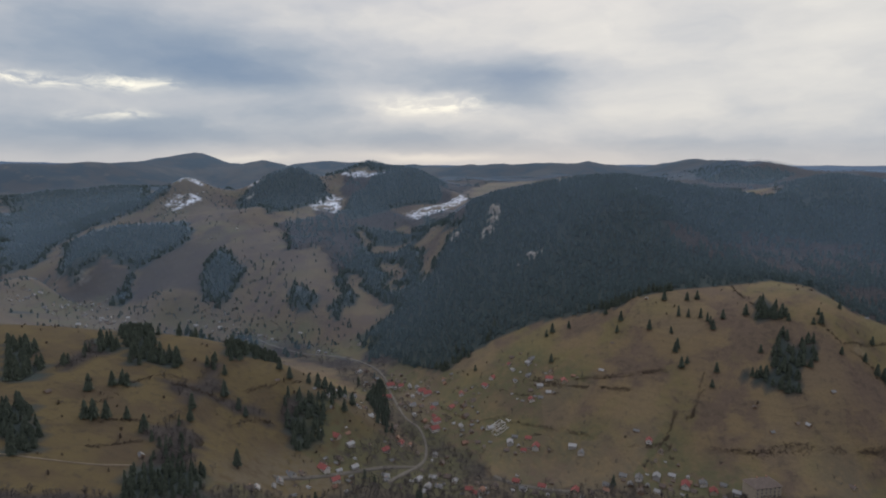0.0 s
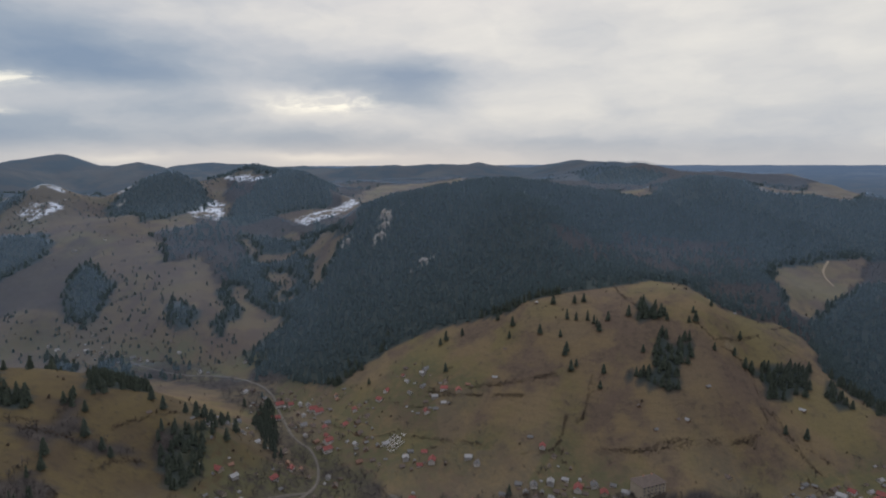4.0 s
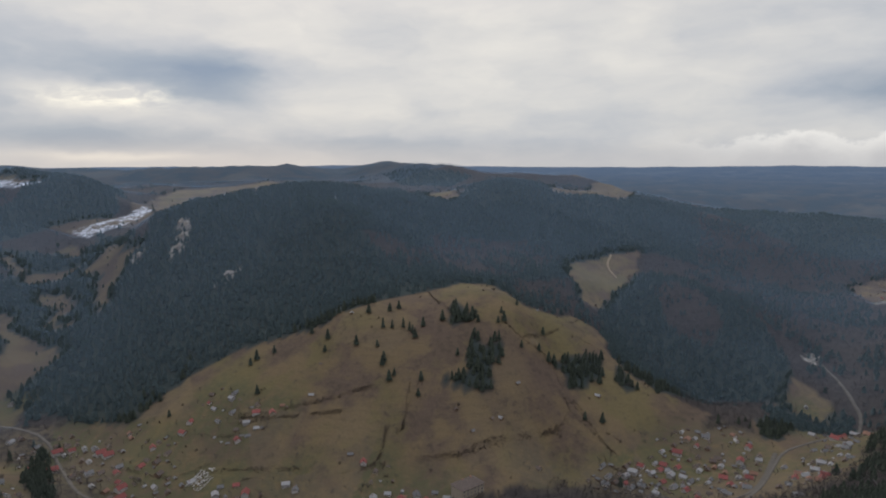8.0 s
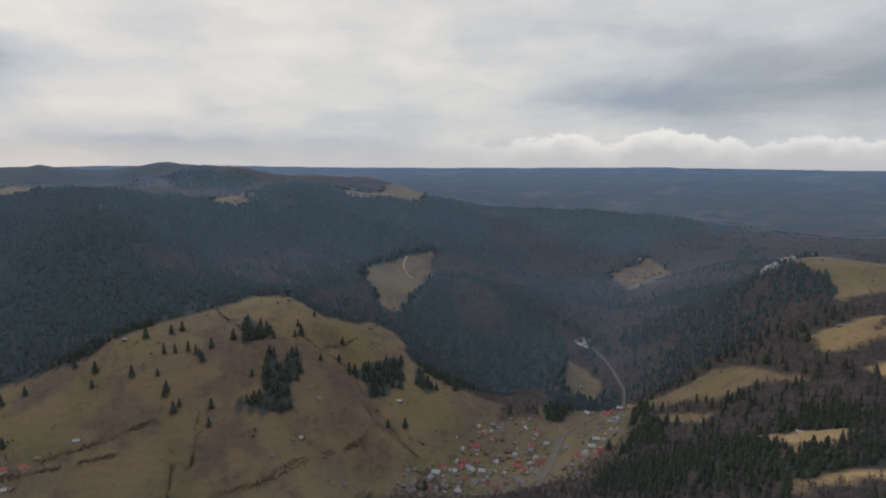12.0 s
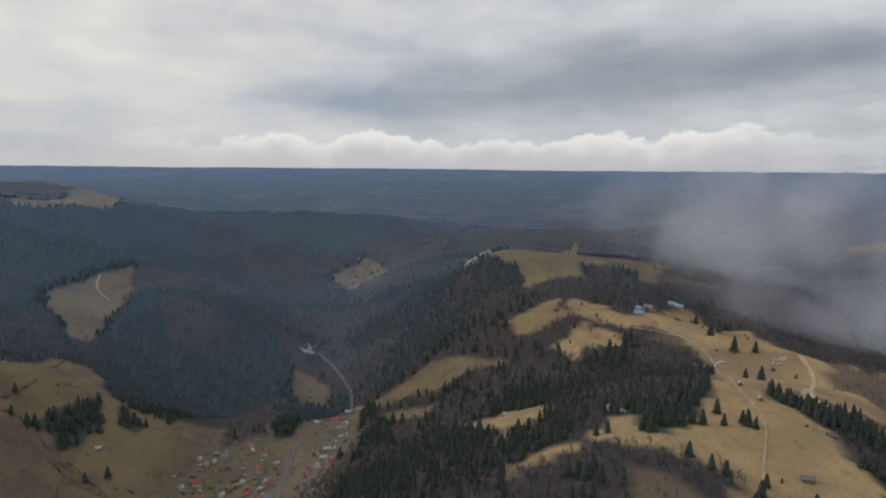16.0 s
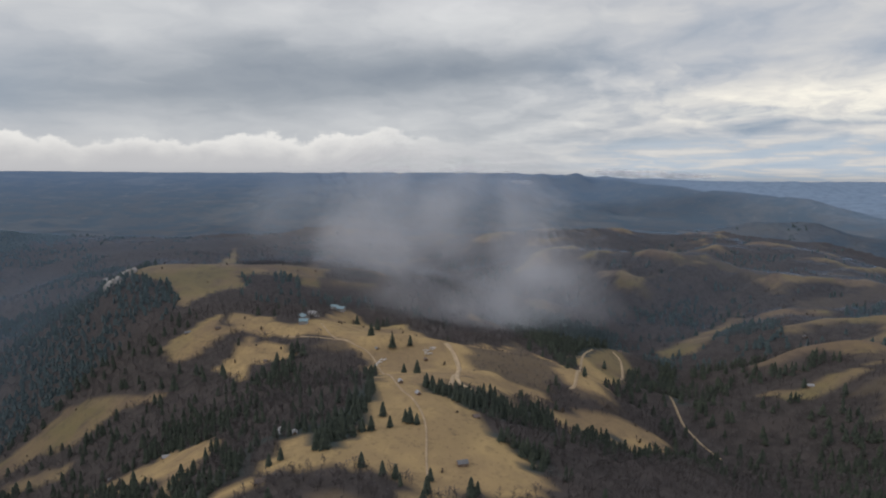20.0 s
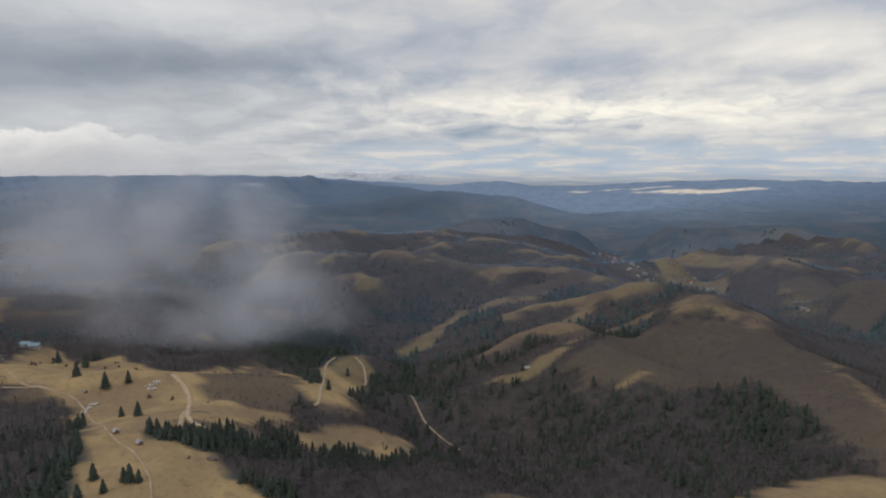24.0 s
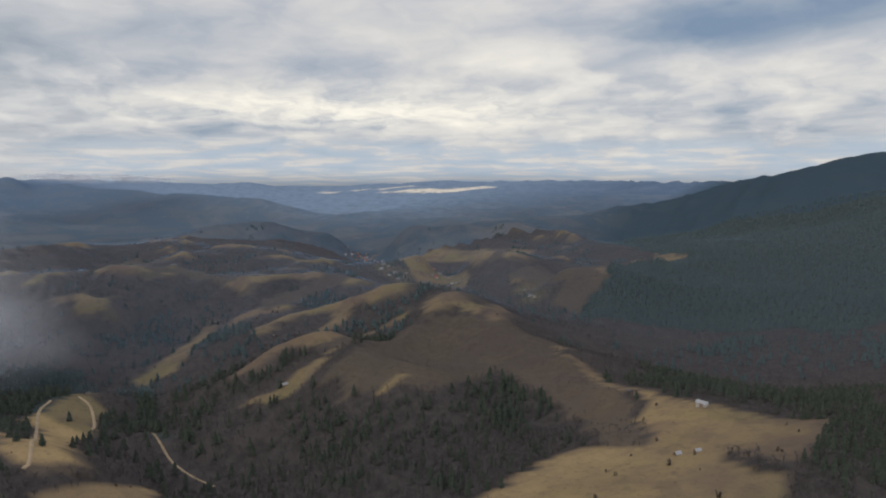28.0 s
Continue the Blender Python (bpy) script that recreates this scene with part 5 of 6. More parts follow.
def scatter(r0, r1, step):
    """Jittered grid points in a ring round the middle of the flight, with the cover under them."""
    n = np.arange(-r1, r1, step)
    x, y = [g.ravel() for g in np.meshgrid(n + 60, n + 40)]
    x, y = x + rng.uniform(-0.75, 0.75, len(x)) * step, y + rng.uniform(-0.75, 0.75, len(y)) * step
    d = np.hypot(x - 60, y - 40)
    # the country behind the flight is never seen
    seen = (d >= r0) & (d < r1) & ~((y < -50) & (x < 0.08 * y - 20)) & ~((x < -60) & (y < 0.55 * -x))
    return x[seen], y[seen], cover_at(x[seen], y[seen])


roads = np.concatenate([along(p, 6) for w, p in ROADS + TRACKS])
WOODS = {"spruce": ([], []), "bare": ([], []), "bush": ([], [])}
RINGS = ((90, 430, 3.7, 1.0), (430, 650, 4.8, 1.0), (650, 1150, 5.7, 1.0), (1150, 1600, 7.2, 1.0), (1600, 2050, 9.5, 1.0))
SHAPES = {
    "spruce": [[spruce_shape(9, 7, k) for k in range(6)], [spruce_shape(8, 5, 5 + k) for k in range(6)], [spruce_shape(6, 4, 10 + k) for k in range(5)], [spruce_shape(5, 3, 20 + k) for k in range(4)], [spruce_shape(5, 2, 30 + k) for k in range(4)]],
    "bare": [[bare_shape(12, 34 + k, 0.32) for k in range(6)], [bare_shape(7, 40 + k, 0.32) for k in range(6)], [bare_shape(4, 50 + k, 0.42) for k in range(5)], [bare_shape(3, 60 + k, 0.46) for k in range(4)], [bare_shape(2, 70 + k, 0.5) for k in range(4)]],
}
for ring, (r0, r1, step, tall) in enumerate(RINGS):
    x, y, c = scatter(r0, r1, step)
    stand = fbm(x, y, 70, 3, 55)
    pick = rng.random(len(x))
    spruce = ((c == 2) & (pick < 0.95 - 0.30 * np.clip((0.36 - stand) * 8, 0, 1))) | ((c == 3) & (pick < np.clip((stand - 0.45) * 4.5, 0.12, 0.65))) | ((c == 0) & (pick < np.clip((stand - 0.66) * 5, 0.008, 0.5)))
    bare = ~spruce & (((c == 2) & (pick > 0.93)) | ((c == 3) & (pick > 0.16)) | ((c == 0) & (pick > 0.22)) | ((c == 4) & (pick > 0.5)))
    # scattered trees and scrub over the pastures, in loose lines and clumps
    thin = fbm(x, y, 90, 3, 91)
    open_tree = (c == 1) & (y > 760) & (x < 60) & (pick < 0.04 + 0.24 * (thin > 0.57))
    keep_off = (distance_to(x, y, roads[::2]) > 6) if ring < 4 else np.ones(len(x), bool)
    for key, sel in (("spruce", spruce | open_tree), ("bare", bare)):
        sel = sel & keep_off & (lay(x, y) > -40)
        spots = np.stack([x[sel], y[sel]], 1)
        if not len(spots):
            continue
        h = rng.uniform(0.7, 1.15, len(spots)) * ((10.0, 9.6, 8.6, 8.0, 7.5)[ring] if key == "spruce" else (5.6, 6.4, 6.4, 6.0, 5.6)[ring]) * tall
        h *= np.where(c[sel] == 1, 0.6, np.where(c[sel] == 4, 0.45, 1.0)) * (0.75 if r0 < 100 and key == 'spruce' else 1)
        name, label = {"spruce": ("spruce_forest", "dense dark green spruce forest covering the hillside"), "bare": ("bare_woodland", "leafless grey-brown broadleaf woodland on the hillside")}[key]
        # the three outer rings take the needles with haze in their colour
        wood(name, spots, h, SHAPES[key][ring], (SPRUCE if ring < 2 else SPRUCE_HAZED) if key == "spruce" else TWIGS, label, "forest", (1.15, 1.3, 1.55, 1.9, 2.5)[ring])
    if ring < 4:
        shrub = (c == 1) & keep_off & (rng.random(len(x)) < (0.013 + 0.04 * (thin > 0.6) + 0.02 * (y > 700) + 0.03 * ((x < 0) & (y < 640))) * (step / 6) ** 2) & (distance_to(x, y, HOUSES) > 12)
        spots = np.stack([x[shrub], y[shrub]], 1)
        wood("scrub", spots, rng.uniform(1.2, 4.0, len(spots)), [bush_shape(9, 80 + k) for k in range(4)], SCRUB, "low leafless brown scrub dotted over the pasture", "scrub", 1.2)
hedge_spots = []
for width, points in HEDGES:
    mid = along(points, 0.22)
    gaps = value_noise(mid[:, 0], mid[:, 1], 18, 61) > 0.24
    hedge_spots.append((mid + rng.normal(0, 1.1 * width, mid.shape))[gaps])
hedge_spots = np.concatenate(hedge_spots)
hedge_tall = rng.uniform(0.4, 1.25, len(hedge_spots)) * (0.6 + 0.9 * value_noise(hedge_spots[:, 0], hedge_spots[:, 1], 12, 62))
wood("hedgerow", hedge_spots, hedge_tall, [bush_shape(7, 90 + k) for k in range(4)], SCRUB, "dark leafless hedges and scrub lines between the fields", "hedge", 1.2)
garden_spots = np.array([(hx + rng.normal(0, 13), hy + rng.normal(0, 13)) for hx, hy in HOUSES for _ in range(6)])
garden_spots = garden_spots[(distance_to(garden_spots[:, 0], garden_spots[:, 1], HOUSES) > 9) & (distance_to(garden_spots[:, 0], garden_spots[:, 1], roads) > 5)]
wood("garden_trees", garden_spots, rng.uniform(3, 7, len(garden_spots)), [bare_shape(10, 100 + k, 0.4) for k in range(4)], TWIGS, "small leafless orchard trees in the village gardens", "trees")


def part(name, mesh, mat, parent, label="", at=None):
    """A mesh, or a bmesh, as one part under a thing."""
    if isinstance(mesh, bmesh.types.BMesh):
        me = bpy.data.meshes.new(name)
        mesh.to_mesh(me)
        mesh.free()
        mesh = me
    if not mesh.materials:
        mesh.materials.append(mat)
    ob = new(name, mesh)
    ob.parent = parent
    if at is not None:
        ob.matrix_basis = at
    if label:
        ob["label"] = label
    return ob


def stem_mesh(top, radius):
    bm = bmesh.new()
    bmesh.ops.create_cone(bm, cap_ends=True, segments=7, radius1=radius, radius2=radius * 0.3, depth=top, matrix=Matrix.Translation((0, 0, top / 2 - 0.1)))
    me = bpy.data.meshes.new("trunk")
    bm.to_mesh(me)
    bm.free()
    return me


def spruce_tree(seed):
    root = new("spruce_tree")
    part("trunk", stem_mesh(0.9, 0.016), BARK, root)
    v, f = spruce_shape(14, 11, 200 + seed, 0.35)
    part("crown", mesh_from("crown", v, f, smooth=False), SPRUCE, root)
    return tagged(root, "dark green spruce standing alone on the pasture", "tree", "spruces on the pastures")


first = [spruce_tree(k) for k in range(5)]
spots = [p for group in SPRUCE_SPOTS for p in group]
for k, (x, y) in enumerate(spots):
    d = math.hypot(x - 60, y - 40)
    h = (11.0 if x < 0 else 7.5 if d < 420 else 9.5) * (0.75 + 0.5 * lattice(np.array([k]), np.array([3]), 4)[0])
    m = pose(x, y, float(lay(x, y)) - 0.2, 0, 0, 40.0 * k)
    scale = Matrix.Diagonal((h, h, h, 1))
    if k < len(first):
        first[k].matrix_basis = m @ scale
    else:
        copy = copy_thing(first[k % 5], m)
        copy.scale = (h * 1.45, h * 1.45, h)


# ---- houses ----
def box(bm, x0, y0, z0, x1, y1, z1):
    vs = [bm.verts.new((x, y, z)) for z in (z0, z1) for x, y in ((x0, y0), (x1, y0), (x1, y1), (x0, y1))]
    for f in ((3, 2, 1, 0), (4, 5, 6, 7), (0, 1, 5, 4), (1, 2, 6, 5), (2, 3, 7, 6), (3, 0, 4, 7)):
        bm.faces.new([vs[i] for i in f])


def gable_roof(length, depth, eaves, rise, over=0.6, thick=0.28):
    """Two thick slopes that meet at the ridge, with overhanging eaves."""
    bm = bmesh.new()
    lx, dy = length / 2 + over, depth / 2
    drop = rise * over / dy
    rows = []
    for x in (-lx, lx):
        rows.append([bm.verts.new(p) for p in ((x, -dy - over, eaves - drop), (x, 0, eaves + rise), (x, dy + over, eaves - drop), (x, dy + over, eaves - drop + thick), (x, 0, eaves + rise + thick), (x, -dy - over, eaves - drop + thick))])
    a, b = rows
    for i in range(6):
        j = (i + 1) % 6
        bm.faces.new((a[i], a[j], b[j], b[i]))
    for r, flip in ((a, False), (b, True)):
        for q in ((0, 5, 4, 1), (1, 4, 3, 2)):
            bm.faces.new([r[i] for i in (q if not flip else q[::-1])])
    bmesh.ops.recalc_face_normals(bm, faces=bm.faces)
    return bm


def gable_body(length, depth, eaves, rise):
    bm = bmesh.new()
    lx, dy = length / 2, depth / 2
    ends = []
    for x in (-lx, lx):
        ends.append([bm.verts.new(p) for p in ((x, -dy, -2.5), (x, dy, -2.5), (x, dy, eaves), (x, 0, eaves + rise - 0.05), (x, -dy, eaves))])
    a, b = ends
    for i in range(5):
        bm.faces.new((a[i], a[(i + 1) % 5], b[(i + 1) % 5], b[i]))
    bm.faces.new(a)
    bm.faces.new(b)
    bmesh.ops.recalc_face_normals(bm, faces=bm.faces)
    return bm


def block(x0, y0, z0, x1, y1, z1):
    bm = bmesh.new()
    box(bm, x0, y0, z0, x1, y1, z1)
    return bm


def house(length, depth, eaves, rise, wall, roof, label, group):
    root = new("house")
    part("wall", gable_body(length, depth, eaves, rise), wall, root)
    part("roof", gable_roof(length, depth, eaves, rise), roof, root)
    cx = length * 0.22
    part("chimney", block(cx - 0.35, 0.3, eaves + rise * 0.4, cx + 0.35, 1.0, eaves + rise + 0.9), BRICK, root)
    part("door", block(-0.5, -depth / 2 - 0.06, 0, 0.5, -depth / 2 + 0.1, 2.05), WOOD, root)
    for sign in (-1, 1):
        for x in (-length * 0.3, length * 0.3):
            y = sign * depth / 2
            win = part("window", block(x - 0.75, y - 0.06, 0.95, x + 0.75, y + 0.06, 2.3), WALLS[0], root)
            part("pane", block(x - 0.62, y - 0.09, 1.07, x + 0.62, y + 0.09, 2.18), GLASS, win)
    for sign in (-1, 1):
        x = sign * length / 2
        win = part("window", block(x - 0.06, -0.7, eaves - 0.2, x + 0.06, 0.7, eaves + 1.1), WALLS[0], root)
        part("pane", block(x - 0.09, -0.57, eaves - 0.08, x + 0.09, 0.57, eaves + 0.98), GLASS, win)
    return tagged(root, label, "house", group)


def barn(length, depth, eaves, rise, wall, roof, label):
    root = new("barn")
    part("wall", gable_body(length, depth, eaves, rise), wall, root)
    part("roof", gable_roof(length, depth, eaves, rise, 0.5, 0.18), roof, root)
    part("door", block(-1.1, -depth / 2 - 0.08, 0, 1.1, -depth / 2 + 0.1, 2.1), WOOD, root)
    return tagged(root, label, "barn", "barns on the pastures")


def road_turn(x, y):
    """Houses stand square to the nearest road."""
    d = (roads[:, 0] - x) ** 2 + (roads[:, 1] - y) ** 2
    k = int(np.clip(d.argmin(), 1, len(roads) - 2))
    v = roads[k + 1] - roads[k - 1]
    return math.degrees(math.atan2(v[1], v[0]))


def shed(length, depth, eaves, rise, wall, roof, label):
    root = new("shed")
    part("wall", gable_body(length, depth, eaves, rise), wall, root)
    part("roof", gable_roof(length, depth, eaves, rise, 0.3, 0.12), roof, root)
    return tagged(root, label, "shed", "sheds in the gardens")


PARTS = {
    "shed": [shed(5, 3.6, 2.1, 1.2, WALLS[3], ROOF_BROWN, "small brown timber shed behind a village house"),
             shed(4.5, 3.5, 2.1, 1.0, WALLS[2], ROOF_PALE, "small grey shed with a pale sheet roof"),
             shed(6, 4, 2.3, 1.4, WALLS[3], ROOF_GREY, "low timber outbuilding with a grey roof"),
             shed(5.5, 4, 2.2, 1.3, WALLS[1], ROOF_BROWN, "small cream outbuilding with a brown roof")],
    "red": [house(12, 9, 4.6, 3.6, WALLS[0], ROOF_RED, "white village house with a steep red tiled roof", "village houses"),
            house(9.5, 8, 3.2, 3.0, WALLS[1], ROOF_RED, "cream village house with a red tiled roof", "village houses")],
    "orange": [house(11, 8, 3.2, 2.8, WALLS[1], ROOF_ORANGE, "cream village house with a faded orange tiled roof", "village houses"),
               house(8, 7, 2.9, 2.6, WALLS[0], ROOF_ORANGE, "small white house with an orange tiled roof", "village houses")],
    "grey": [house(9.5, 7.5, 3.0, 2.8, WALLS[0], ROOF_GREY, "white village house with a grey sheet-metal roof", "village houses"),
             house(8, 7, 2.8, 2.6, WALLS[3], ROOF_BROWN, "brown timber house with a dark shingle roof", "village houses"),
             house(10, 8, 4.8, 2.4, WALLS[2], ROOF_PALE, "grey two-storey house with a pale zinc roof", "village houses"),
             house(7, 6, 2.6, 2.2, WALLS[1], ROOF_BROWN, "small cream cottage with a brown roof", "village houses"),
             house(8.5, 6.5, 2.8, 2.4, WALLS[0], ROOF_PALE, "white cottage with a pale zinc roof", "village houses")],
    "barn": [barn(7.5, 5, 2.6, 2.0, WALLS[3], ROOF_PALE, "weathered timber hay barn with a pale sheet roof"),
             barn(6.5, 4.8, 2.3, 2.0, WALLS[3], ROOF_BROWN, "brown timber hay barn with a shingle roof"),
             barn(7.5, 5, 2.5, 1.9, WALLS[3], ROOF_GREY, "long timber barn with a grey roof on the meadow")],
}
def cottage(length, depth, eaves, rise, wall, roof, label):
    root = new("cottage")
    part("wall", gable_body(length, depth, eaves, rise), wall, root)
    part("roof", gable_roof(length, depth, eaves, rise, 0.5, 0.2), roof, root)
    part("door", block(-0.5, -depth / 2 - 0.06, 0, 0.5, -depth / 2 + 0.1, 2.0), WOOD, root)
    for x in (-length * 0.3, length * 0.3):
        part("window", block(x - 0.6, -depth / 2 - 0.06, 0.9, x + 0.6, -depth / 2 + 0.06, 2.1), GLASS, root)
    return tagged(root, label, "house", "village houses")


PARTS["cottage"] = [cottage(8, 6.5, 2.8, 2.6, WALLS[1], ROOF_BROWN, "cream cottage with a dark brown roof in a crowded village"),
                    cottage(9, 6.5, 3.0, 2.6, WALLS[2], ROOF_GREY, "grey cottage with a dull sheet-metal roof"),
                    cottage(7.5, 6, 2.7, 2.4, WALLS[3], ROOF_ORANGE, "timber cottage with a faded rust-orange roof"),
                    cottage(8.5, 7, 3.4, 3.0, WALLS[0], ROOF_RED, "white cottage with a dull red tiled roof"),
                    cottage(8, 6, 2.8, 2.4, WALLS[0], ROOF_PALE, "white cottage with a pale zinc roof among gardens"),
                    cottage(7, 5.5, 2.5, 2.2, WALLS[3], ROOF_GREY, "brown timber cottage with a grey roof")]
filler = random.Random(11)
INFILL = []


def room_for(q, gap):
    near = np.array(HOUSES + INFILL, float)
    return np.hypot(near[:, 0] - q[0], near[:, 1] - q[1]).min() > gap and np.hypot(roads[:, 0] - q[0], roads[:, 1] - q[1]).min() > 4.5


for turn_no in range(3):
    for x, y in HOUSES + INFILL[:60]:
        close = sum((x - hx) ** 2 + (y - hy) ** 2 < 45**2 for hx, hy in HOUSES)
        if close < 4 or y < -700 or y > 780 or len(INFILL) > 105:
            continue
        a, d = filler.uniform(0, 6.283), filler.uniform(6, 14)
        if room_for((x + d * math.cos(a), y + d * math.sin(a)), 5.6):
            INFILL.append((x + d * math.cos(a), y + d * math.sin(a)))
# the town far down the southern valley, and the hamlet in the eastern gorge
for line, count, spread in ((((765, -1125), (1000, -1300), (1180, -1430), (1400, -1580), (1500, -1690)), 90, 26), (((1215, 650), (1300, 680), (1420, 720)), 14, 24)):
    mid = along(line, 12.0)
    for k in range(count):
        px, py = mid[int(len(mid) * (filler.random() ** 0.8))] if spread > 25 else mid[filler.randrange(len(mid))]
        q = (px + filler.gauss(0, spread), py + filler.gauss(0, spread))
        if room_for(q, 9):
            INFILL.append(q)
yards = []
for k, (x, y) in enumerate(HOUSES):
    close = sum((x - hx) ** 2 + (y - hy) ** 2 < 45**2 for hx, hy in HOUSES)
    for j in range(5 if close > 9 else 2 if close > 4 else 0):
        a, d = 6.283 * lattice(np.array([k]), np.array([j]), 8)[0], 8.5 + 7 * lattice(np.array([k]), np.array([j]), 9)[0]
        q = (x + d * math.cos(a), y + d * math.sin(a))
        spots_near = np.array(HOUSES + INFILL + yards, float)
        if np.hypot(spots_near[:, 0] - q[0], spots_near[:, 1] - q[1]).min() > 5.0 and len(yards) < 280 and np.hypot(roads[:, 0] - q[0], roads[:, 1] - q[1]).min() > 5:
            yards.append(q)
used = set()
number = 0
for key, groups in (("red", RED_HOUSES), ("orange", ORANGE_HOUSES), ("grey", GREY_HOUSES), ("barn", BARNS), ("cottage", [INFILL]), ("shed", [yards])):
    for x, y in (p for group in groups for p in group):
        number += 1
        roll = lattice(np.array([number * 7]), np.array([11]), 2)[0]
        style = key
        if key in ("red", "orange", "grey") and math.hypot(x - 60, y - 40) > 720:
            style, kind = "cottage", {"red": 3, "orange": 2}.get(key, (0, 1, 4, 5, 1)[int(roll * 97) % 5])
        else:
            kind = int(roll * 97) % len(PARTS[key])
        turn = road_turn(x, y) + (90 if roll > 0.62 else 0) + (roll - 0.5) * 24
        r = 4.0
        z = min(float(lay(x + dx, y + dy)) for dx in (-r, 0, r) for dy in (-r, 0, r))
        z = 0.5 * z + 0.5 * float(lay(x, y)) + 0.1
        m = pose(x, y, z, 0, 0, turn)
        size = (0.52 + 0.20 * roll) * (0.8 if key == "barn" and math.hypot(x - 60, y - 40) < 480 else 1.5 if y < -900 or x > 1000 else 1.0)
        if (style, kind) not in used:
            used.add((style, kind))
            PARTS[style][kind].matrix_basis = m @ Matrix.Diagonal((size, size, size, 1))
        else:
            copy = copy_thing(PARTS[style][kind], m)
            copy.scale = (size, size, size)


# the inn at the foot of the field, three storeys with a hipped grey roof and a row of dormers
def inn(x, y, turn):
    root = new("inn")
    body = bmesh.new()
    box(body, -11, -7, -4, 11, 7, 8.4)
    part("wall", body, WALLS[1], root)
    roof = bmesh.new()
    low = [roof.verts.new(p) for p in ((-11.8, -7.8, 8.4), (11.8, -7.8, 8.4), (11.8, 7.8, 8.4), (-11.8, 7.8, 8.4))]
    top = [roof.verts.new(p) for p in ((-5, 0, 12.4), (5, 0, 12.4))]
    for f in ((low[0], low[1], top[1], top[0]), (low[2], low[3], top[0], top[1]), (low[1], low[2], top[1]), (low[3], low[0], top[0]), low[::-1]):
        roof.faces.new(f)
    part("roof", roof, ROOF_BROWN, root)
    for floor in range(3):
        for k in range(6):
            for sign in (-1, 1):
                wx, wy, wz = -9.2 + 3.6 * k, sign * 7.0, 0.9 + 2.7 * floor
                win = part("window", block(wx - 0.7, wy - 0.07, wz, wx + 0.7, wy + 0.07, wz + 1.4), WALLS[0], root)
                part("pane", block(wx - 0.58, wy - 0.1, wz + 0.1, wx + 0.58, wy + 0.1, wz + 1.3), GLASS, win)
    for k in (-1, 1):
        part("chimney", block(4 * k - 0.4, 0.8, 10, 4 * k + 0.4, 1.6, 13.2), BRICK, root)
    part("door", block(-0.9, -7.1, 0, 0.9, -6.9, 2.1), WOOD, root)
    root.matrix_basis = pose(x, y, float(lay(x, y)) + 0.4, 0, 0, turn)
    tagged(root, "large cream three-storey inn with a hipped brown roof", "inn")


inn(*INN, 12.0)
for k, (x, y) in enumerate(p for group in RIDGE_FARM for p in group):
    long_barn = barn(11 - k, 6, 2.8, 1.8, WALLS[2], ROOF_TEAL if k != 1 else ROOF_PALE, "ridge-top farm building with a teal sheet roof" if k != 1 else "ridge-top farm building with a pale sheet roof")
    long_barn.matrix_basis = pose(x, y, float(lay(x, y)) + 0.1, 0, 0, 25.0 + 14 * k)
crest_barn = barn(6.8, 4.2, 2.5, 1.2, WALLS[0], ROOF_PALE, "white-walled barn with a pale roof on the meadow crest")
crest_barn.matrix_basis = pose(*CREST_BARN, float(lay(*CREST_BARN)) + 0.1, 0, 0, 165)
rubble = random.Random(5)


def stone_mesh(seed):
    r = random.Random(seed)
    bm = bmesh.new()
    bmesh.ops.create_icosphere(bm, subdivisions=1, radius=1.0)
    for v in bm.verts:
        v.co *= r.uniform(0.75, 1.15)
    me = bpy.data.meshes.new("stone")
    bm.to_mesh(me)
    bm.free()
    me.materials.append(STONE)
    return me


STONES = [stone_mesh(k) for k in range(4)]
for x, y in (p for group in STONE_HEAPS for p in group):
    heap = new("stone_heap")
    heap.matrix_basis = pose(x, y, float(lay(x, y)))
    for k in range(14):
        s = rubble.uniform(0.3, 0.9)
        spot = pose(rubble.gauss(0, 1.5), rubble.gauss(0, 1.5), rubble.uniform(0.1, 0.6), 0, 0, rubble.uniform(0, 360))
        part("stone", STONES[k % 4], STONE, heap, at=spot @ Matrix.Diagonal((s, s * rubble.uniform(0.6, 1.2), s * rubble.uniform(0.5, 0.8), 1)))
    tagged(heap, "heap of pale field stones and rubble on the grass", "stone heap", "stone heaps")


# pale limestone crags at the end of the ridge
def crag_mesh(seed):
    r = random.Random(seed)
    bm = bmesh.new()
    bmesh.ops.create_icosphere(bm, subdivisions=2, radius=1.0)
    for v in bm.verts:
        lump = noise.fractal(v.co * 1.7 + Vector((seed * 5.3, 0, 0)), 0.8, 2.2, 4)
        v.co *= 1 + 0.35 * lump
        v.co.x, v.co.y = round(v.co.x * 2.4) / 2.4 * 0.5 + v.co.x * 0.5, round(v.co.y * 2.4) / 2.4 * 0.5 + v.co.y * 0.5
    me = bpy.data.meshes.new("crag")
    bm.to_mesh(me)
    bm.free()
    me.materials.append(ROCK)
    return me


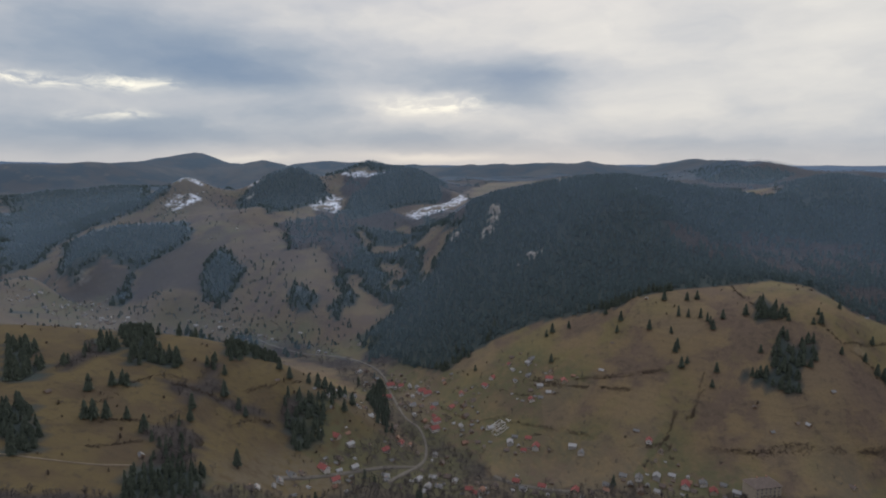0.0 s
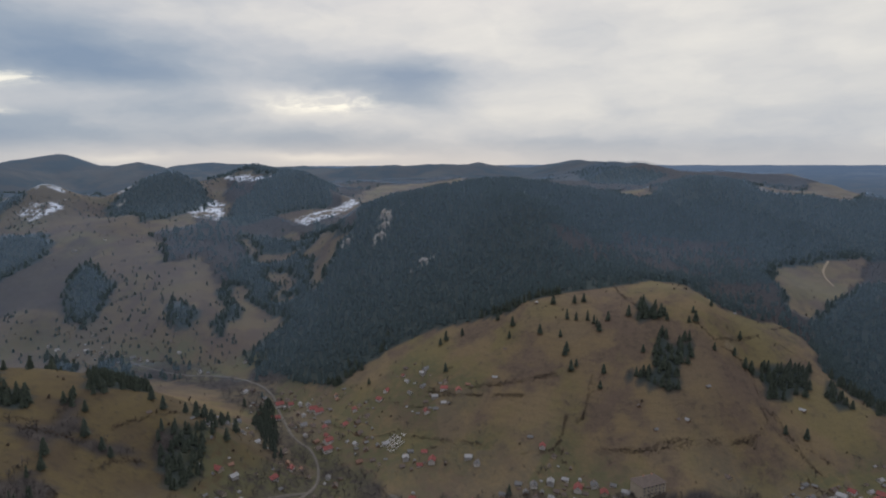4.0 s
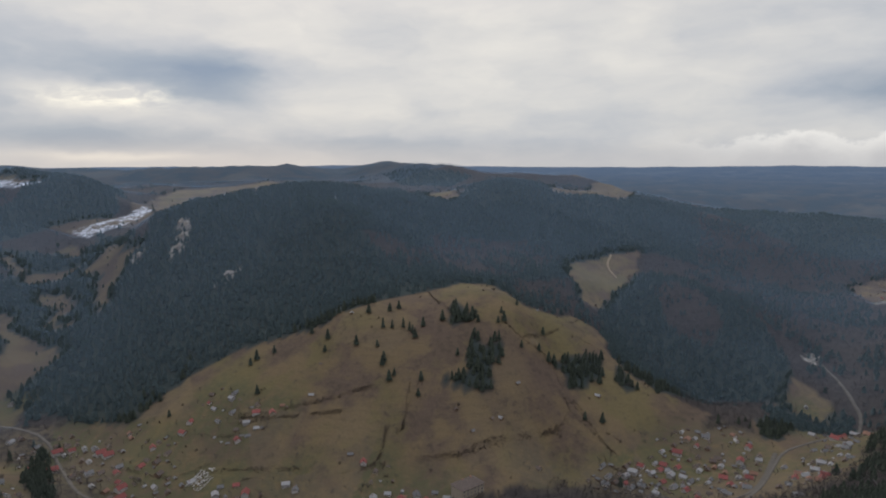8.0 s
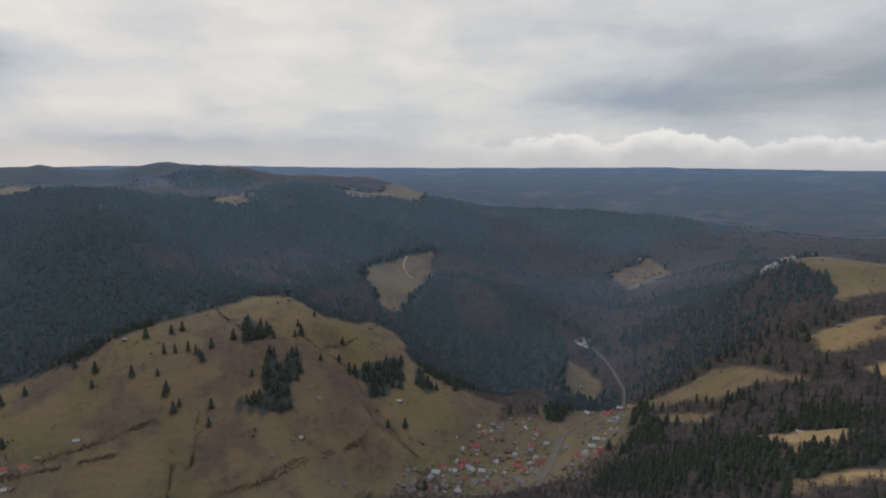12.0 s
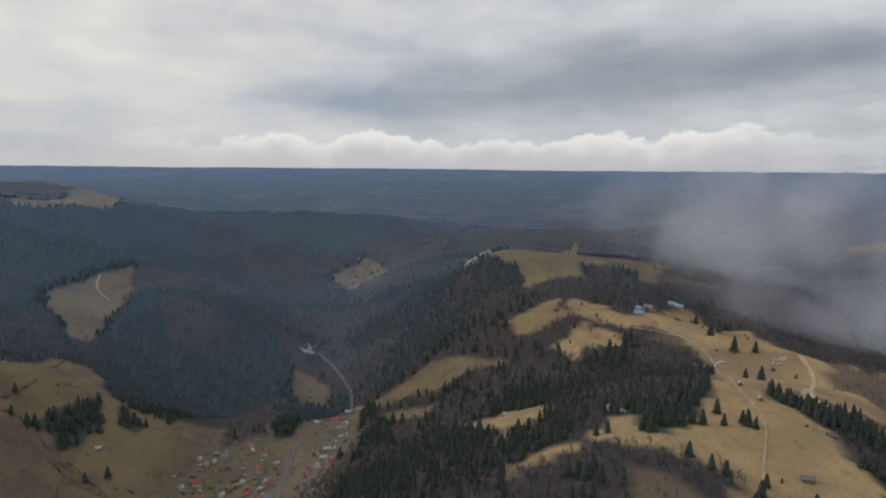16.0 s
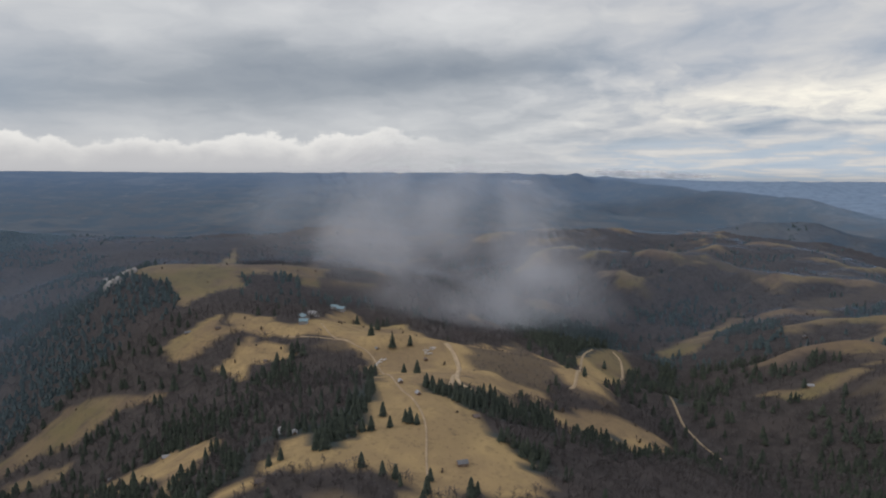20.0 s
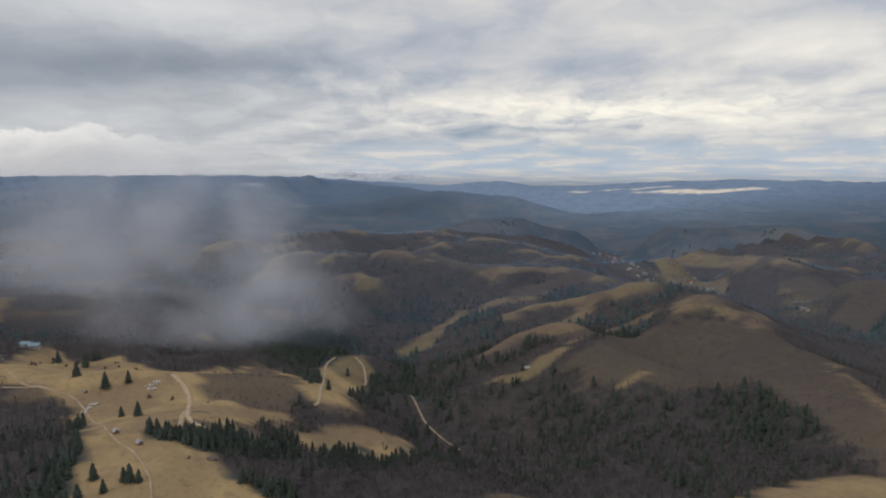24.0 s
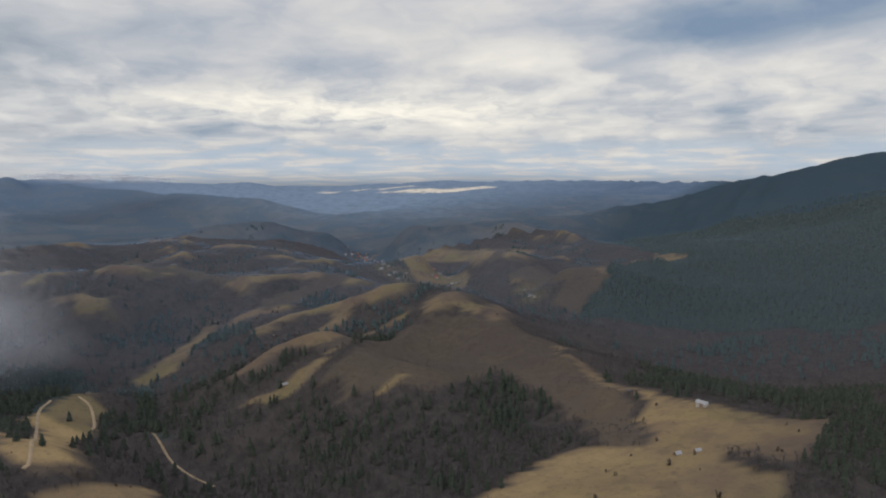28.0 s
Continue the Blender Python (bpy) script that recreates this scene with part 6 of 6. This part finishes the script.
CRAG_MESHES = [crag_mesh(k) for k in range(4)]
for x, y, wide, tall, turn in ((838, 284, 8, 7, 10), (846, 278, 7, 6, 60), (834, 292, 7, 6, 120), (853, 270, 8, 6, 30), (842, 290, 9, 5, 80), (860, 276, 8, 5, 150), (86, 985, 6, 9, 0), (80, 1000, 6, 10, 40), (78, 968, 6, 8, 90), (72, 950, 6, 7, 30), (24, 993, 6, 6, 70), (123, 848, 7, 4, 20)):
    crag = new("crag", CRAG_MESHES[int(x + y) % 4])
    crag.matrix_basis = pose(x, y, float(lay(x, y)) + 0.5, 0, 0, turn) @ Matrix.Diagonal((wide, wide * 0.8, tall, 1))
    tagged(crag, "pale weathered limestone crag standing out of the wooded slope", "rock", "limestone crags")


# the churchyard above the road: rows of pale gravestones
def gravestone():
    root = new("gravestone")
    slab = bmesh.new()
    box(slab, -0.45, -0.1, 0, 0.45, 0.1, 1.15)
    bmesh.ops.bevel(slab, geom=[e for e in slab.edges if all(v.co.z > 1 for v in e.verts)], offset=0.08, segments=2, affect="EDGES")
    part("headstone", slab, STONE, root)
    part("grave_border", block(-0.6, -2.1, -0.2, 0.6, -0.1, 0.22), STONE, root)
    return tagged(root, "pale stone grave with an upright headstone in the churchyard", "gravestone", "graves in the churchyard")


first_grave = gravestone()
(gx, gy), (ux, uy), (vx, vy) = CHURCHYARD
for i in range(12):
    for j in range(6):
        if rubble.random() < 0.2:
            continue
        u, v = (i + rubble.uniform(-0.2, 0.2)) / 12, (j + rubble.uniform(-0.2, 0.2)) / 6
        x, y = gx + ux * u + vx * v, gy + uy * u + vy * v
        m = pose(x, y, float(lay(x, y)), 0, 0, 200 + rubble.uniform(-8, 8))
        if first_grave is not None:
            first_grave.matrix_basis, grave_done, first_grave = m, first_grave, None
        else:
            copy_thing(grave_done, m)


# ---- thin blue sheet draped over the wooded slopes to stand in for aerial haze ----
def haze():
    m, n = material("haze_sheet")
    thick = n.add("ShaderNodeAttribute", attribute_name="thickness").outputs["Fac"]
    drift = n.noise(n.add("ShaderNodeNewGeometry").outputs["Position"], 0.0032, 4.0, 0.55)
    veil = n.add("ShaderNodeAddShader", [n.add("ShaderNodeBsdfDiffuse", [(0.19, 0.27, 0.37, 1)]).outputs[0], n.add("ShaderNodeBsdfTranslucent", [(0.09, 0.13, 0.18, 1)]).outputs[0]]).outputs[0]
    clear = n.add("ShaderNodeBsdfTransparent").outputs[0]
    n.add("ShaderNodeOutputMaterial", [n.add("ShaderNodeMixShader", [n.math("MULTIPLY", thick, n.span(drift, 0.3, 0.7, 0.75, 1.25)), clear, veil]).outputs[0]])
    # the sheet runs through the crowns of the woods and close over open ground
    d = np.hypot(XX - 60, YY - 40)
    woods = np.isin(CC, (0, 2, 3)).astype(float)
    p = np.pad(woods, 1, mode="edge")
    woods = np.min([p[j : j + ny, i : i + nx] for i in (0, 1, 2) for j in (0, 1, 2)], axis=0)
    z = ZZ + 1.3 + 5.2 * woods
    # opacity set by distance from the flight, the way haze builds up
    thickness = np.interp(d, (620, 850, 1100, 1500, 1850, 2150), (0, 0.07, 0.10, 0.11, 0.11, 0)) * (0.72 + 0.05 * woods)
    # its opacity is highest over the northern valley, lowest on the southern mountain
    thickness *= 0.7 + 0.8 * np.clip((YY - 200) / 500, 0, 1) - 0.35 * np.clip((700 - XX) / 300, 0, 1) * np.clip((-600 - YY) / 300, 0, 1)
    behind = ((YY < -50) & (XX < 0.08 * YY - 120)) | ((XX < -160) & (YY < 0.5 * -XX))
    seen = (thickness.ravel()[quads].max(1) > 0) & ~behind.ravel()[quads].any(1)
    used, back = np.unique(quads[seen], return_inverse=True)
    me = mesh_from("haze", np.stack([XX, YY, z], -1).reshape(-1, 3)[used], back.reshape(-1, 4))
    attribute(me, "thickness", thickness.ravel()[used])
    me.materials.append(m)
    tagged(new("haze", me), "thin blue translucent sheet over the wooded slopes, standing in for aerial haze", "haze", kind="stuff")


haze()
# ---- a bank of low cloud drifting over the far side of the ridge ----
scene.cycles.transparent_max_bounces = 128


def mist_material():
    m, n = material("mist")
    pos = n.add("ShaderNodeNewGeometry").outputs["Position"]
    thick = n.noise(pos, 0.009, 3.0, 0.5, 0.3)
    veil = n.noise(pos, 0.0045, 3.0, 0.5)
    density = n.math("MULTIPLY", n.span(n.math("ADD", n.math("MULTIPLY", thick, 0.6), n.math("MULTIPLY", veil, 0.4)), 0.36, 0.70), n.add("ShaderNodeSeparateColor", [n.add("ShaderNodeObjectInfo").outputs["Color"]]).outputs[0])
    lit = n.add("ShaderNodeMixShader", [0.5, n.add("ShaderNodeBsdfDiffuse", [(0.65, 0.66, 0.68, 1)]).outputs[0], n.add("ShaderNodeBsdfTranslucent", [(0.65, 0.66, 0.68, 1)]).outputs[0]]).outputs[0]
    n.add("ShaderNodeOutputMaterial", [n.add("ShaderNodeMixShader", [density, n.add("ShaderNodeBsdfTransparent").outputs[0], lit]).outputs[0]])
    return m


MIST = mist_material()
def cloud_bank(puffs, shells, label):
    bank = new("mist_bank")
    tagged(bank, label, "mist")
    for k, (x, y, z, wide, tall) in enumerate(puffs):
        for scale, density in shells:
            bm = bmesh.new()
            bmesh.ops.create_icosphere(bm, subdivisions=3, radius=1.0)
            for v in bm.verts:
                lump = noise.fractal(v.co * 1.5 + Vector((k * 7.1, scale * 1.1, 0)), 1.1, 2.0, 3)
                v.co *= scale * (1 + 0.30 * lump)
                v.co = Vector((v.co.x * wide, v.co.y * wide, v.co.z * tall))
            for f in bm.faces:
                f.smooth = True
            puff = part("puff", bm, MIST, bank, at=Matrix.Translation((x, y, z)))
            puff.color = (density, density, density, 1)


cloud_bank([(900, -120, 200, 130, 80), (960, -40, 215, 110, 70), (880, -190, 190, 120, 75), (840, -90, 170, 110, 60), (960, -210, 230, 100, 75), (1010, -110, 230, 120, 80), (800, -150, 160, 110, 50),
            (760, -190, 150, 90, 40), (1000, 60, 220, 90, 55), (740, -120, 150, 90, 38), (940, -150, 275, 70, 50)],
           ((1.36, 0.012), (1.26, 0.018), (1.16, 0.026), (1.06, 0.034), (0.96, 0.042), (0.85, 0.048), (0.73, 0.055), (0.58, 0.06), (0.40, 0.06)), "torn bank of pale grey mist hanging over the wooded valley")
SHREDS = ((1.3, 0.06), (1.15, 0.10), (1.0, 0.16), (0.85, 0.22), (0.65, 0.28))
cloud_bank([(2938, -1582, 256, 150, 22), (3060, -1440, 262, 110, 17), (2830, -1720, 248, 120, 17)], SHREDS, "white cloud caught on the far summits")
cloud_bank([(3400, -1070, 205, 80, 14)], SHREDS, "small white cloud below the far summits")
